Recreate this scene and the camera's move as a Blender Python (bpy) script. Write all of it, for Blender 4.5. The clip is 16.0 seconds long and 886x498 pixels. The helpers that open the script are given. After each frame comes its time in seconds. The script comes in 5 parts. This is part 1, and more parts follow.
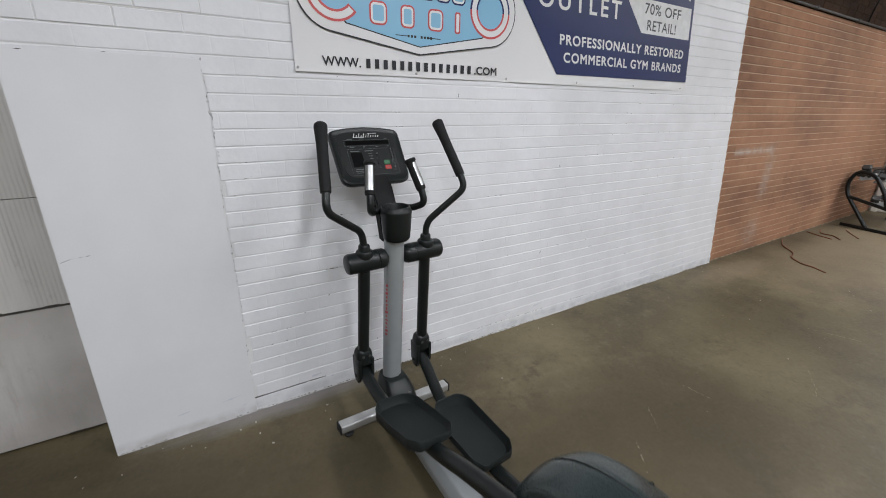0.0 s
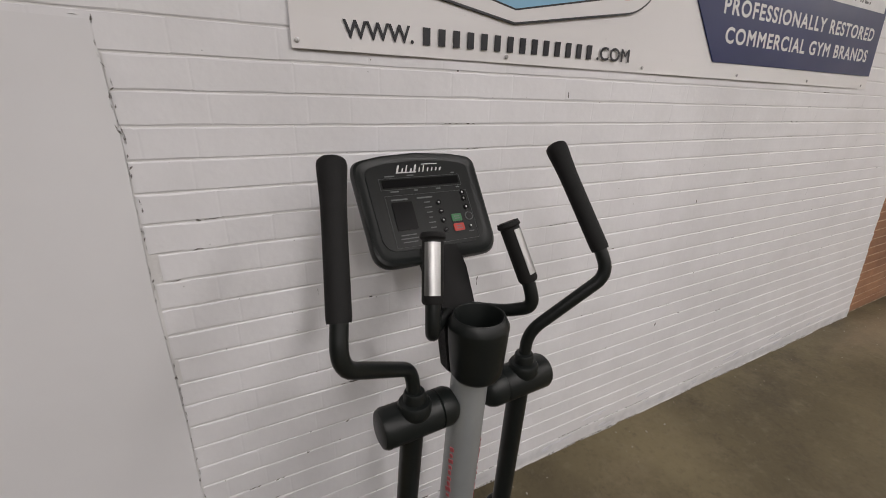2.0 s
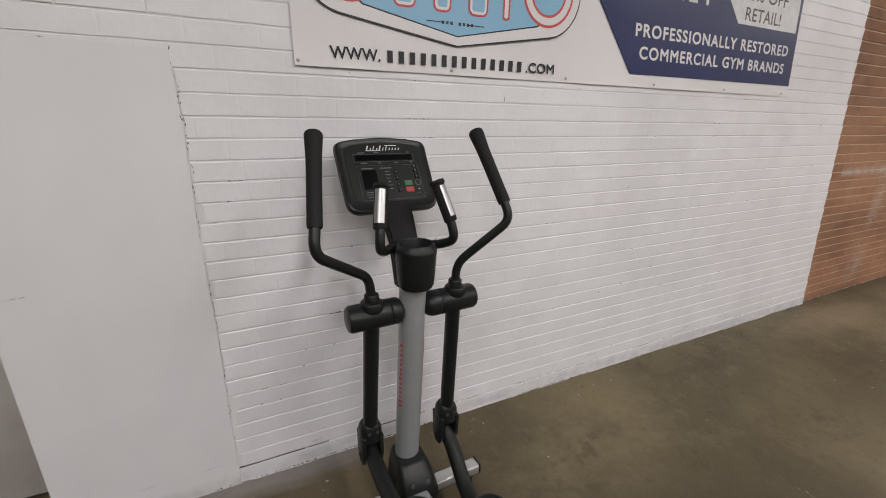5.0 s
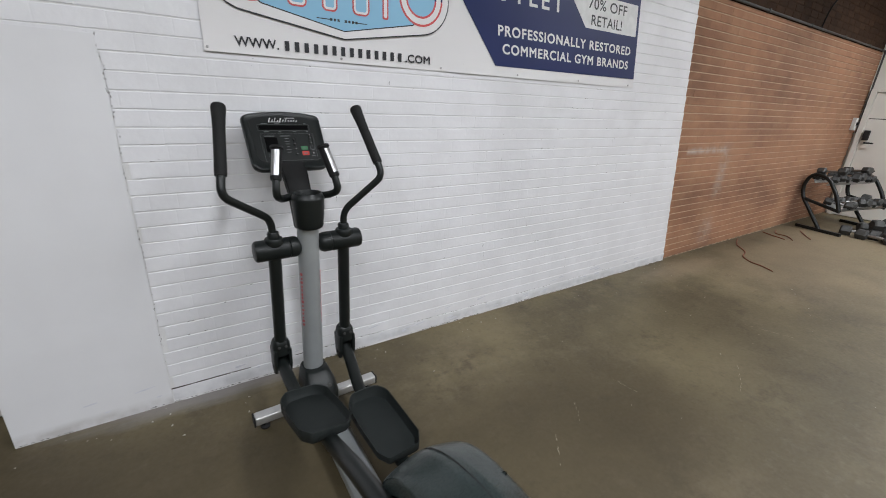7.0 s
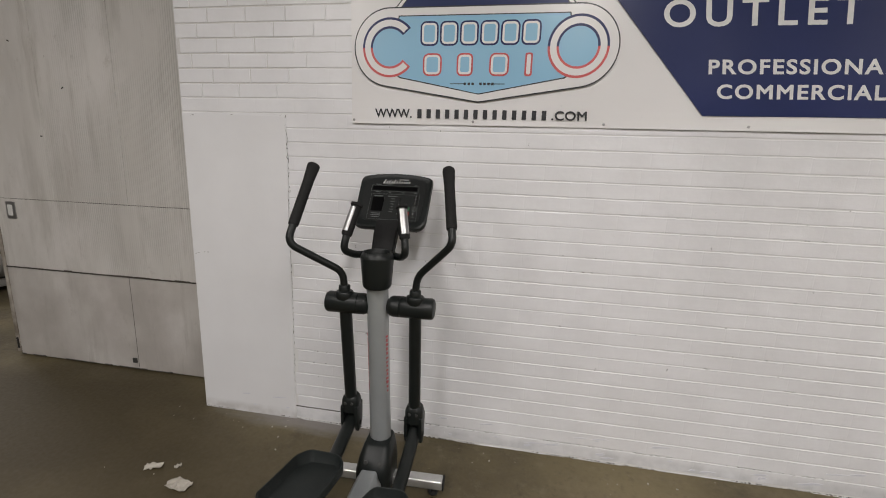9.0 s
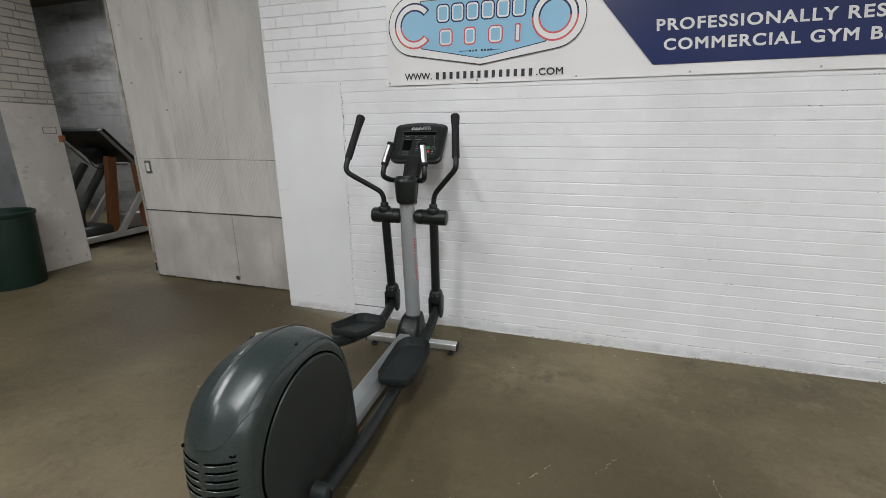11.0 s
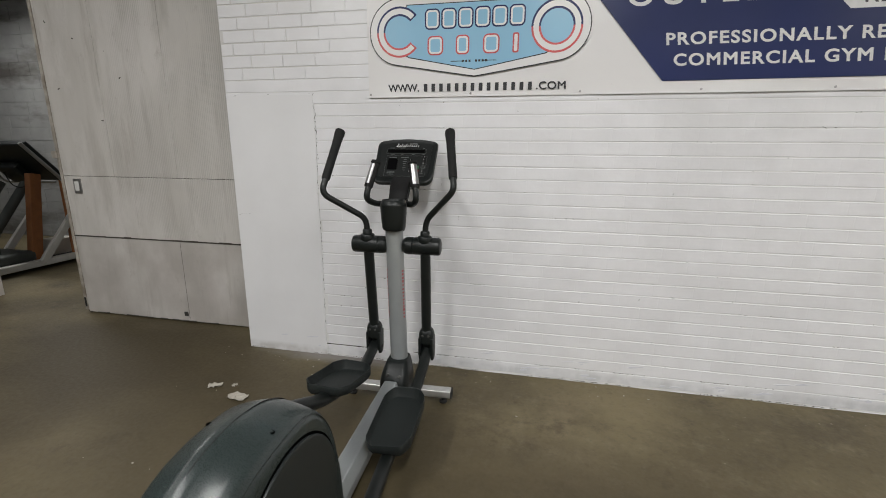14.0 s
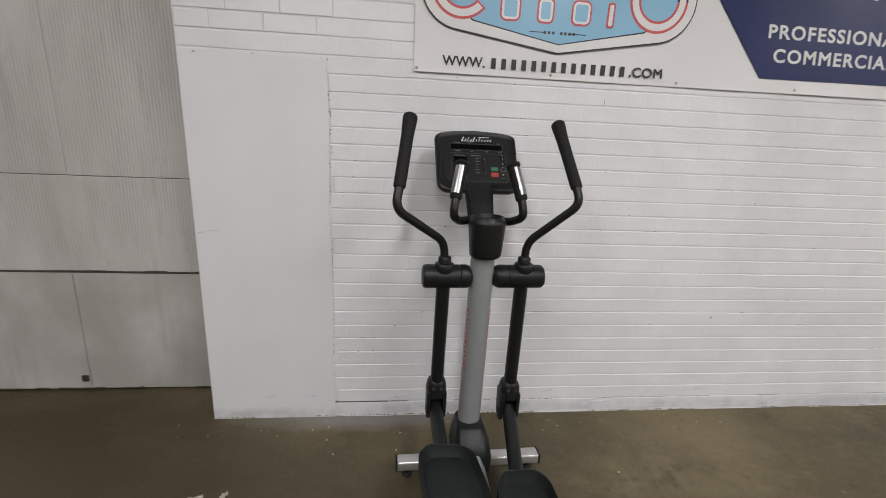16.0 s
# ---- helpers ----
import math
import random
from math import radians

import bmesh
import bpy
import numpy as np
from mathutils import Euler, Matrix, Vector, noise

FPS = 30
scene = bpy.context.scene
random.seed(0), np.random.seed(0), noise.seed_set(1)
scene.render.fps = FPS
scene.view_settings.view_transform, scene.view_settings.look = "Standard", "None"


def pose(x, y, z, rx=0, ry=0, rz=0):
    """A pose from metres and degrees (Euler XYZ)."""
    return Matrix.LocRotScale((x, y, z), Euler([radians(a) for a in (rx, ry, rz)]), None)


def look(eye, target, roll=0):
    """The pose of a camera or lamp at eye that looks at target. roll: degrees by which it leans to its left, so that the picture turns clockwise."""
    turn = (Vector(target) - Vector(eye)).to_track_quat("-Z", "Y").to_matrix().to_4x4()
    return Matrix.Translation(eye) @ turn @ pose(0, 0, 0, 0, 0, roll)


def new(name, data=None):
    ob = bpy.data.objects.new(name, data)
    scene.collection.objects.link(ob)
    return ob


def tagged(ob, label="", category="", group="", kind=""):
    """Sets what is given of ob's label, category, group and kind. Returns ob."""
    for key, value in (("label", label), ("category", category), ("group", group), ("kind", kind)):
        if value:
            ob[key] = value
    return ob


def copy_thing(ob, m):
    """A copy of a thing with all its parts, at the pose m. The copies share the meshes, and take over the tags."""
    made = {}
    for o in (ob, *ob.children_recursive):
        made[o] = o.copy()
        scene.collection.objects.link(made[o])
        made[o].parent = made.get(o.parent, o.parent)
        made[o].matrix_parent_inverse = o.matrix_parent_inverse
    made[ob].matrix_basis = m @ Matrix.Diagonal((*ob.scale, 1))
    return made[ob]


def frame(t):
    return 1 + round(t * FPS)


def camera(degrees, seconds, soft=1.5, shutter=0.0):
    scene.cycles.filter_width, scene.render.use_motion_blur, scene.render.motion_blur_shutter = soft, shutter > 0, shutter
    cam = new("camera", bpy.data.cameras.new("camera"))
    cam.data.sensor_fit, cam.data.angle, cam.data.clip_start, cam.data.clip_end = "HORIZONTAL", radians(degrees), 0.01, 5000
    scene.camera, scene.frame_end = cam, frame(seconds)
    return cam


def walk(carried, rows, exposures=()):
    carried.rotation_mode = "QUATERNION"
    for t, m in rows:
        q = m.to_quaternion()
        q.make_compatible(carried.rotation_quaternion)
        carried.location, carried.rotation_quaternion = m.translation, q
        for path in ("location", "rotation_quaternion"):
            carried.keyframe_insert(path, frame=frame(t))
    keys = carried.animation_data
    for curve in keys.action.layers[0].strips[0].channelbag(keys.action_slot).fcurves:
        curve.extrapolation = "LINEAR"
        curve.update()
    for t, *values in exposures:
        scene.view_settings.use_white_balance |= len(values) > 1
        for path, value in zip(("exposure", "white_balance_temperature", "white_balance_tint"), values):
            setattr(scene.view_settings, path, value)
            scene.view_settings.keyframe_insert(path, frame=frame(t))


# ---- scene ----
from mathutils import bvhtree

cam = camera(93.9, 16.0, 0.9, 0.25)
PATH = [
    (0, (0.525, -2.176, 1.672), (1.514, -0.569, 1.007), 1.0),
    (0.5, (0.725, -1.888, 1.702), (1.645, -0.241, 1.037), 0.9),
    (1, (0.792, -1.597, 1.708), (1.667, 0.07, 1.034), 0.4),
    (1.5, (0.795, -1.369, 1.702), (1.663, 0.299, 1.021), 0.3),
    (2, (0.838, -1.178, 1.69), (1.722, 0.483, 1.013), 1.3),
    (2.5, (0.943, -0.996, 1.665), (1.846, 0.664, 1.009), 1.8),
    (3, (0.974, -0.95, 1.653), (1.841, 0.728, 0.995), 2.0),
    (3.2, (0.971, -0.948, 1.657), (1.825, 0.733, 0.992), 2.1),
    (5.3, (0.785, -1.888, 1.643), (1.616, -0.177, 1.025), 1.1),
    (5.5, (0.767, -1.984, 1.647), (1.6, -0.276, 1.022), 1.0),
    (6, (0.664, -2.235, 1.597), (1.55, -0.563, 0.951), 0.7),
    (6.5, (0.677, -2.355, 1.621), (1.714, -0.786, 0.94), 2.5),
    (7, (0.821, -2.338, 1.64), (1.864, -0.773, 0.962), 2.6),
    (7.5, (1.14, -2.312, 1.811), (1.97, -0.58, 1.248), 3.6),
    (7.8, (1.316, -2.236, 1.806), (2.077, -0.45, 1.32), 4.1),
    (8, (1.405, -2.17, 1.815), (2.066, -0.34, 1.36), 4.3),
    (8.3, (1.56, -2.133, 1.81), (1.997, -0.237, 1.387), 3.4),
    (8.5, (1.66, -2.115, 1.788), (1.813, -0.166, 1.366), 2.0),
    (8.7, (1.765, -2.133, 1.700), (1.595, -0.170, 1.311), 1.7),
    (9, (1.9, -2.17, 1.601), (1.577, -0.236, 1.205), 2.1),
    (9.5, (2.014, -2.398, 1.561), (1.666, -0.486, 1.087), 1.7),
    (10, (2.143, -2.627, 1.53), (1.699, -0.747, 1.014), 1.1),
    (10.2, (2.207, -2.697, 1.514), (1.664, -0.849, 0.974), 0.3),
    (12.3, (2.354, -3.01, 1.452), (1.798, -1.158, 0.938), -0.4),
    (12.5, (2.369, -3.006, 1.447), (1.829, -1.145, 0.95), -0.2),
    (13, (2.33, -2.932, 1.452), (1.886, -1.04, 0.979), 0.4),
    (13.5, (2.173, -2.745, 1.485), (1.777, -0.839, 1.028), 0.6),
    (14, (2.022, -2.613, 1.464), (1.646, -0.701, 1.017), 0.6),
    (14.5, (1.741, -2.51, 1.515), (1.39, -0.592, 1.071), 0.0),
    (15, (1.45, -2.383, 1.501), (1.209, -0.452, 1.039), 0.5),
    (15.5, (1.195, -2.187, 1.446), (1.074, -0.242, 0.995), 1.1),
    (16, (0.989, -2.041, 1.479), (1.186, -0.111, 0.995), 2.5),
]
EXPOSURES = [(0, 0.04, 6050, 10), (0.5, -0.04, 6250, 11), (1, -0.2, 6450, 12), (2, -0.29, 6700, 15), (3, -0.43, 6750, 16), (3.2, -0.43, 6750, 16), (5.3, -0.14, 6550, 14), (6, -0.09, 6280, 11), (7, 0.05, 6080, 10), (8, -0.07, 6400, 11), (8.5, -0.2, 6600, 12), (9, -0.16, 6700, 12), (10, -0.04, 6400, 8.5), (12.3, 0.09, 6220, 8.5), (13, 0.06, 6300, 8.5), (14.5, -0.05, 6500, 9.5), (16, -0.09, 6470, 12)]
walk(cam, [(t, look(eye, target, roll)) for t, eye, target, roll in PATH], EXPOSURES)

# ---- world and lamps ----
world = bpy.data.worlds.new("world")
scene.world = world
world.use_nodes = True
world.node_tree.nodes["Background"].inputs["Color"].default_value = (0.9, 0.95, 1.0, 1)
world.node_tree.nodes["Background"].inputs["Strength"].default_value = 0.02
CEIL = 3.7
LAMP_WATTS = 83.0
# First, eighth and ninth are added, unseen, to brighten door, end wall, back room.
LAMPS = [(-2.4, -1.8), (0.7, -5.8), (4.8, -5.8), (8.9, -5.8), (-0.3, -3.2), (2.45, -3.0), (6.35, -2.9), (9.3, -2.3), (-4.6, 1.6)]
for lx, ly in LAMPS:
    data = bpy.data.lights.new("tube_light", "AREA")
    data.shape, data.size, data.size_y = "RECTANGLE", 2.3, 0.22
    turned = 90 if ly < 0 else 0
    data.energy, data.color = 62.0 if ly > 0 else 36.0 if lx < -2 else LAMP_WATTS, (1.0, 0.985, 0.97)
    lamp = new("tube_light", data)
    lamp.matrix_basis = pose(lx, ly, CEIL - 0.19, 0, 0, turned)


# ---- materials ----
def shader(name, base, rough=0.6, metal=0.0, second=None, scale=8.0, detail=6.0, mix=0.5, bump=0.1, bump_scale=60.0,
           rough_var=0.1, stretch=(1, 1, 1), low=0.35, high=0.65, per_object=0.0, coat=0.0, world_space=False, spec=0.5):
    """Principled surface with a broad colour variation, a fine grain and a relief."""
    m = bpy.data.materials.new(name)
    m.use_nodes = True
    nt = m.node_tree
    n, ln = nt.nodes, nt.links
    p = n["Principled BSDF"]
    p.inputs["Metallic"].default_value = metal
    p.inputs["Coat Weight"].default_value = coat
    p.inputs["Specular IOR Level"].default_value = spec
    if world_space:
        where = n.new("ShaderNodeNewGeometry").outputs["Position"]
    else:
        where = n.new("ShaderNodeTexCoord").outputs["Object"]
    mp = n.new("ShaderNodeMapping")
    mp.inputs["Scale"].default_value = stretch
    ln.new(where, mp.inputs["Vector"])
    big = n.new("ShaderNodeTexNoise")
    big.inputs["Scale"].default_value, big.inputs["Detail"].default_value = scale, detail
    ln.new(mp.outputs["Vector"], big.inputs["Vector"])
    ramp = n.new("ShaderNodeMapRange")
    ramp.inputs["From Min"].default_value, ramp.inputs["From Max"].default_value = low, high
    ln.new(big.outputs["Fac"], ramp.inputs["Value"])
    second = second or tuple(c * 0.75 for c in base)
    mixer = n.new("ShaderNodeMix")
    mixer.data_type = "RGBA"
    mixer.inputs["A"].default_value, mixer.inputs["B"].default_value = (*base, 1), (*second, 1)
    amount = n.new("ShaderNodeMath")
    amount.operation = "MULTIPLY"
    amount.inputs[1].default_value = mix
    ln.new(ramp.outputs["Result"], amount.inputs[0])
    ln.new(amount.outputs["Value"], mixer.inputs["Factor"])
    colour = mixer.outputs["Result"]
    if per_object:
        info = n.new("ShaderNodeObjectInfo")
        isl = n.new("ShaderNodeNewGeometry")
        add = n.new("ShaderNodeMath")
        add.operation = "ADD"
        ln.new(info.outputs["Random"], add.inputs[0])
        ln.new(isl.outputs["Random Per Island"], add.inputs[1])
        fr = n.new("ShaderNodeMath")
        fr.operation = "FRACT"
        ln.new(add.outputs["Value"], fr.inputs[0])
        mr = n.new("ShaderNodeMapRange")
        mr.inputs["To Min"].default_value, mr.inputs["To Max"].default_value = 1 - per_object, 1 + per_object
        ln.new(fr.outputs["Value"], mr.inputs["Value"])
        hs = n.new("ShaderNodeHueSaturation")
        ln.new(mr.outputs["Result"], hs.inputs["Value"])
        ln.new(colour, hs.inputs["Color"])
        colour = hs.outputs["Color"]
    ln.new(colour, p.inputs["Base Color"])
    fine = n.new("ShaderNodeTexNoise")
    fine.inputs["Scale"].default_value, fine.inputs["Detail"].default_value = bump_scale, 5.0
    ln.new(mp.outputs["Vector"], fine.inputs["Vector"])
    rr = n.new("ShaderNodeMapRange")
    rr.inputs["To Min"].default_value = max(0.03, rough - rough_var)
    rr.inputs["To Max"].default_value = min(1.0, rough + rough_var)
    ln.new(fine.outputs["Fac"], rr.inputs["Value"])
    ln.new(rr.outputs["Result"], p.inputs["Roughness"])
    if bump:
        b = n.new("ShaderNodeBump")
        b.inputs["Strength"].default_value, b.inputs["Distance"].default_value = bump, 0.004
        ln.new(fine.outputs["Fac"], b.inputs["Height"])
        ln.new(b.outputs["Normal"], p.inputs["Normal"])
    return m


def tint(m, colour, mask_nodes):
    """Lays another colour over a material where mask_nodes(nodes, links) gives a value from 0 to 1."""
    n, ln = m.node_tree.nodes, m.node_tree.links
    p = n["Principled BSDF"]
    was = p.inputs["Base Color"].links[0].from_socket
    mixer = n.new("ShaderNodeMix")
    mixer.data_type = "RGBA"
    ln.new(was, mixer.inputs["A"])
    mixer.inputs["B"].default_value = (*colour, 1)
    ln.new(mask_nodes(n, ln), mixer.inputs["Factor"])
    ln.new(mixer.outputs["Result"], p.inputs["Base Color"])
    return m


def noise_mask(scale, low, high, strength=1.0, stretch=(1, 1, 1), detail=8.0, offset=(0, 0, 0), rough=0.6):
    def build(n, ln):
        g = n.new("ShaderNodeNewGeometry")
        mp = n.new("ShaderNodeMapping")
        mp.inputs["Scale"].default_value = stretch
        mp.inputs["Location"].default_value = offset
        ln.new(g.outputs["Position"], mp.inputs["Vector"])
        t = n.new("ShaderNodeTexNoise")
        t.inputs["Scale"].default_value, t.inputs["Detail"].default_value, t.inputs["Roughness"].default_value = scale, detail, rough
        ln.new(mp.outputs["Vector"], t.inputs["Vector"])
        r = n.new("ShaderNodeMapRange")
        r.inputs["From Min"].default_value, r.inputs["From Max"].default_value = low, high
        r.inputs["To Max"].default_value = strength
        ln.new(t.outputs["Fac"], r.inputs["Value"])
        return r.outputs["Result"]
    return build


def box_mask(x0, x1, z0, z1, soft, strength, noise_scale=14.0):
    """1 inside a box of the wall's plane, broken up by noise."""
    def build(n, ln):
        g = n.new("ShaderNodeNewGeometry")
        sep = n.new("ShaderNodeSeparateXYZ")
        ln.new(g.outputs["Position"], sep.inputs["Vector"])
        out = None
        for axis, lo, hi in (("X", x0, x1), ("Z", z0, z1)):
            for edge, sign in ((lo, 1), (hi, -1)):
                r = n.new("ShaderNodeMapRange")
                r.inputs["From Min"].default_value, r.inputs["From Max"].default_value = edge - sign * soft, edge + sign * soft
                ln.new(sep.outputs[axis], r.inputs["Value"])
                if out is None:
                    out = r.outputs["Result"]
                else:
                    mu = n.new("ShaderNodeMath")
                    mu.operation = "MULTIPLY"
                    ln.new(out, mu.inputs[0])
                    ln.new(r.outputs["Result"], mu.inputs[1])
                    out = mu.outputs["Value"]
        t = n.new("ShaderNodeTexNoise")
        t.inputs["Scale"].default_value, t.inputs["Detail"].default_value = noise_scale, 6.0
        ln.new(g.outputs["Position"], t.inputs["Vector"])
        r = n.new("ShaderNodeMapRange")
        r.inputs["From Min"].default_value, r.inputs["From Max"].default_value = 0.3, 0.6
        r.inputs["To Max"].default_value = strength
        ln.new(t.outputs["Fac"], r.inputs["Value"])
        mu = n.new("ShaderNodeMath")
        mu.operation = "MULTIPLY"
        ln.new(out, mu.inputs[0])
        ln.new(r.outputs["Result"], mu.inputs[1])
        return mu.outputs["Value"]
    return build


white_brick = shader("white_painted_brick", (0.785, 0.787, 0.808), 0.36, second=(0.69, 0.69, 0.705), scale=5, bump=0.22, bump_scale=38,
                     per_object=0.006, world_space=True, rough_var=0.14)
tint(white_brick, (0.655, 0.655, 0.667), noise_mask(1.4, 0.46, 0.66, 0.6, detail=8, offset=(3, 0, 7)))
tint(white_brick, (0.30, 0.28, 0.25), noise_mask(26, 0.735, 0.78, 0.8))
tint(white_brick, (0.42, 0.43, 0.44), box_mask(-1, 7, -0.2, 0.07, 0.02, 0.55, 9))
white_plaster = shader("white_painted_plaster", (0.735, 0.737, 0.752), 0.55, second=(0.67, 0.67, 0.68), scale=3, bump=0.12, bump_scale=18, world_space=True)
tint(white_plaster, (0.38, 0.37, 0.36), noise_mask(30, 0.74, 0.79, 0.7))
tint(white_plaster, (0.36, 0.34, 0.32), box_mask(-1, 3, -0.2, 0.05, 0.02, 0.55, 9))
white_joint = shader("painted_mortar", (0.74, 0.74, 0.735), 0.6, second=(0.60, 0.595, 0.59), scale=4, bump=0.3, bump_scale=120, world_space=True)
open_joint = shader("grey_open_joint", (0.67, 0.66, 0.65), 0.7, second=(0.52, 0.51, 0.50), scale=4, bump=0.4, bump_scale=120, world_space=True)
bare_joint = shader("warm_mortar", (0.56, 0.41, 0.29), 0.9, second=(0.36, 0.245, 0.165), scale=6, bump=0.5, bump_scale=150, world_space=True)
tint(bare_joint, (0.15, 0.115, 0.075), box_mask(5.0, 13.0, -0.2, 0.018, 0.006, 0.95))
red_brick = shader("red_brick", (0.330, 0.165, 0.088), 0.85, second=(0.255, 0.123, 0.066), scale=7, bump=0.5, bump_scale=90, per_object=0.09, world_space=True)
tint(red_brick, (0.40, 0.228, 0.125), noise_mask(2.2, 0.48, 0.72, 0.7))
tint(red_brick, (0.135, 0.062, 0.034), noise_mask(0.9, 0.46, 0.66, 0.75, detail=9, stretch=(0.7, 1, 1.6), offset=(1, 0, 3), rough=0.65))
tint(red_brick, (0.46, 0.40, 0.35), box_mask(5.46, 6.30, 1.205, 1.26, 0.02, 0.85))
tint(red_brick, (0.46, 0.40, 0.35), box_mask(6.27, 6.42, 0.68, 1.27, 0.07, 0.55))
tint(red_brick, (0.44, 0.37, 0.31), box_mask(6.2, 6.45, 0.10, 0.40, 0.09, 0.45))
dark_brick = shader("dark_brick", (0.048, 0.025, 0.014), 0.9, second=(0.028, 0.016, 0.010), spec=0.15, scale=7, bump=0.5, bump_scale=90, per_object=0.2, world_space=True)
concrete = shader("worn_concrete", (0.182, 0.149, 0.082), 0.58, second=(0.101, 0.081, 0.043), spec=0.4, scale=0.9, detail=12, mix=1.0, low=0.36, high=0.62, bump=0.09, bump_scale=45, world_space=True, rough_var=0.16)
tint(concrete, (0.040, 0.031, 0.020), noise_mask(0.62, 0.52, 0.70, 0.72, detail=10, offset=(3.3, 1.4, 0), rough=0.62))
tint(concrete, (0.225, 0.180, 0.112), noise_mask(1.9, 0.52, 0.66, 0.42, detail=11, offset=(7, 2, 0), rough=0.74))
tint(concrete, (0.034, 0.027, 0.019), noise_mask(4.2, 0.57, 0.72, 0.75, detail=12, offset=(1, 9, 0), rough=0.78))
tint(concrete, (0.25, 0.225, 0.18), noise_mask(3.0, 0.635, 0.69, 0.7, detail=10, offset=(5, 4, 0), stretch=(1, 3.4, 1), rough=0.85))
tint(concrete, (0.20, 0.172, 0.115), noise_mask(9.0, 0.53, 0.68, 0.5, detail=12, offset=(6, 3, 0), rough=0.8))
tint(concrete, (0.045, 0.036, 0.022), noise_mask(26.0, 0.52, 0.68, 0.30, detail=10, offset=(2, 8, 0), rough=0.7))
tint(concrete, (0.050, 0.040, 0.024), noise_mask(2.6, 0.53, 0.64, 0.6, detail=12, offset=(9, 5, 0), rough=0.82))
tint(concrete, (0.34, 0.31, 0.26), noise_mask(17.0, 0.735, 0.765, 0.85, detail=4, offset=(2, 4, 0)))
tint(concrete, (0.020, 0.017, 0.013), noise_mask(13.0, 0.745, 0.775, 0.85, detail=4, offset=(8, 1, 0)))
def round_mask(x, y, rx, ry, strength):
    """A ragged patch of the floor about a point."""
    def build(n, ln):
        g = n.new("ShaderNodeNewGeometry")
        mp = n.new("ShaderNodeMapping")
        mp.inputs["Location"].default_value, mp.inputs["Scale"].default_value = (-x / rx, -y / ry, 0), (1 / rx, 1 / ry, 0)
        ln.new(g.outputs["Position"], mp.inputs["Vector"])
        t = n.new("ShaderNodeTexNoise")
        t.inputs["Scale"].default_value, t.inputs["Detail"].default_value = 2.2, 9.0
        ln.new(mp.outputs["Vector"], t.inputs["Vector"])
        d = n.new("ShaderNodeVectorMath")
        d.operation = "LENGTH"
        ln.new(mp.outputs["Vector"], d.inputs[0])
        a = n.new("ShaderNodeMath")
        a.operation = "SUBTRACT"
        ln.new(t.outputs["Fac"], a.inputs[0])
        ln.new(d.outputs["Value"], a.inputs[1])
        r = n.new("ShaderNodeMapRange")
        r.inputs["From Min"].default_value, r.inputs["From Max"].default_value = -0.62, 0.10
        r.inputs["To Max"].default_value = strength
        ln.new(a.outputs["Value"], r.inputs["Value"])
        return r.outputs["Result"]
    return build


# Dark floor patches: stains, plus dimness painted in by trainer, door and walls.
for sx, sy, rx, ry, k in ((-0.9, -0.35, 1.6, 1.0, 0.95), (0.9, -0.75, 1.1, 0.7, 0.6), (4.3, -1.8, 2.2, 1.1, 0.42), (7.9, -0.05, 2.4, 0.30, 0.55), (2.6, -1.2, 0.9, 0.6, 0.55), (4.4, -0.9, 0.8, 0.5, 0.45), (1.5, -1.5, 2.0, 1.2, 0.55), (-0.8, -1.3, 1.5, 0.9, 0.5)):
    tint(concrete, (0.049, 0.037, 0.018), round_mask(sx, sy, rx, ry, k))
# Paler floor by the red wall: worn concrete, partly lamp light in the colour.
for sx, sy, rx, ry, k in ((6.6, -0.9, 1.3, 0.9, 0.38), (8.3, -0.7, 1.6, 0.8, 0.55), (7.4, -2.0, 1.5, 0.7, 0.35), (5.4, -0.25, 0.8, 0.22, 0.5)):
    tint(concrete, (0.27, 0.212, 0.140), round_mask(sx, sy, rx, ry, k))
tint(concrete, (0.25, 0.24, 0.245), round_mask(0.78, -0.01, 0.62, 0.12, 0.6))
grey_paint = shader("weathered_grey_paint", (0.60, 0.58, 0.552), 0.48, second=(0.49, 0.47, 0.44), scale=1.6, detail=8, mix=0.9, bump=0.15, bump_scale=60, stretch=(2.0, 1, 0.5), world_space=True)
tint(grey_paint, (0.25, 0.23, 0.20), noise_mask(2.2, 0.55, 0.74, 0.45, stretch=(2.6, 1, 0.45), detail=10))
tint(grey_paint, (0.66, 0.635, 0.615), noise_mask(1.5, 0.50, 0.66, 0.75, stretch=(1.5, 1, 0.55), detail=11, offset=(4, 0, 2), rough=0.7))
tint(grey_paint, (0.24, 0.205, 0.175), noise_mask(2.6, 0.57, 0.72, 0.5, stretch=(3.0, 1, 0.30), detail=11, offset=(9, 0, 6), rough=0.7))
tint(grey_paint, (0.30, 0.265, 0.235), noise_mask(7.0, 0.59, 0.71, 0.45, stretch=(1.2, 1, 0.8), detail=10, offset=(2, 0, 9), rough=0.75))
# Lower panel darker: grime, and the light's falloff put into the paint colour.
tint(grey_paint, (0.33, 0.30, 0.275), box_mask(-3, 1, -0.2, 0.725, 0.004, 0.62, 2.4))
tint(grey_paint, (0.14, 0.12, 0.10), noise_mask(24, 0.70, 0.74, 0.7))
dark_gap = shader("dark_open_gap", (0.045, 0.038, 0.032), 0.9, second=(0.10, 0.085, 0.07), scale=14, bump=0.3, world_space=True)


scuffed_paint = shader("scuffed_white_paint", (0.60, 0.61, 0.66), 0.7, second=(0.73, 0.73, 0.76), scale=30, bump=0.1, world_space=True)
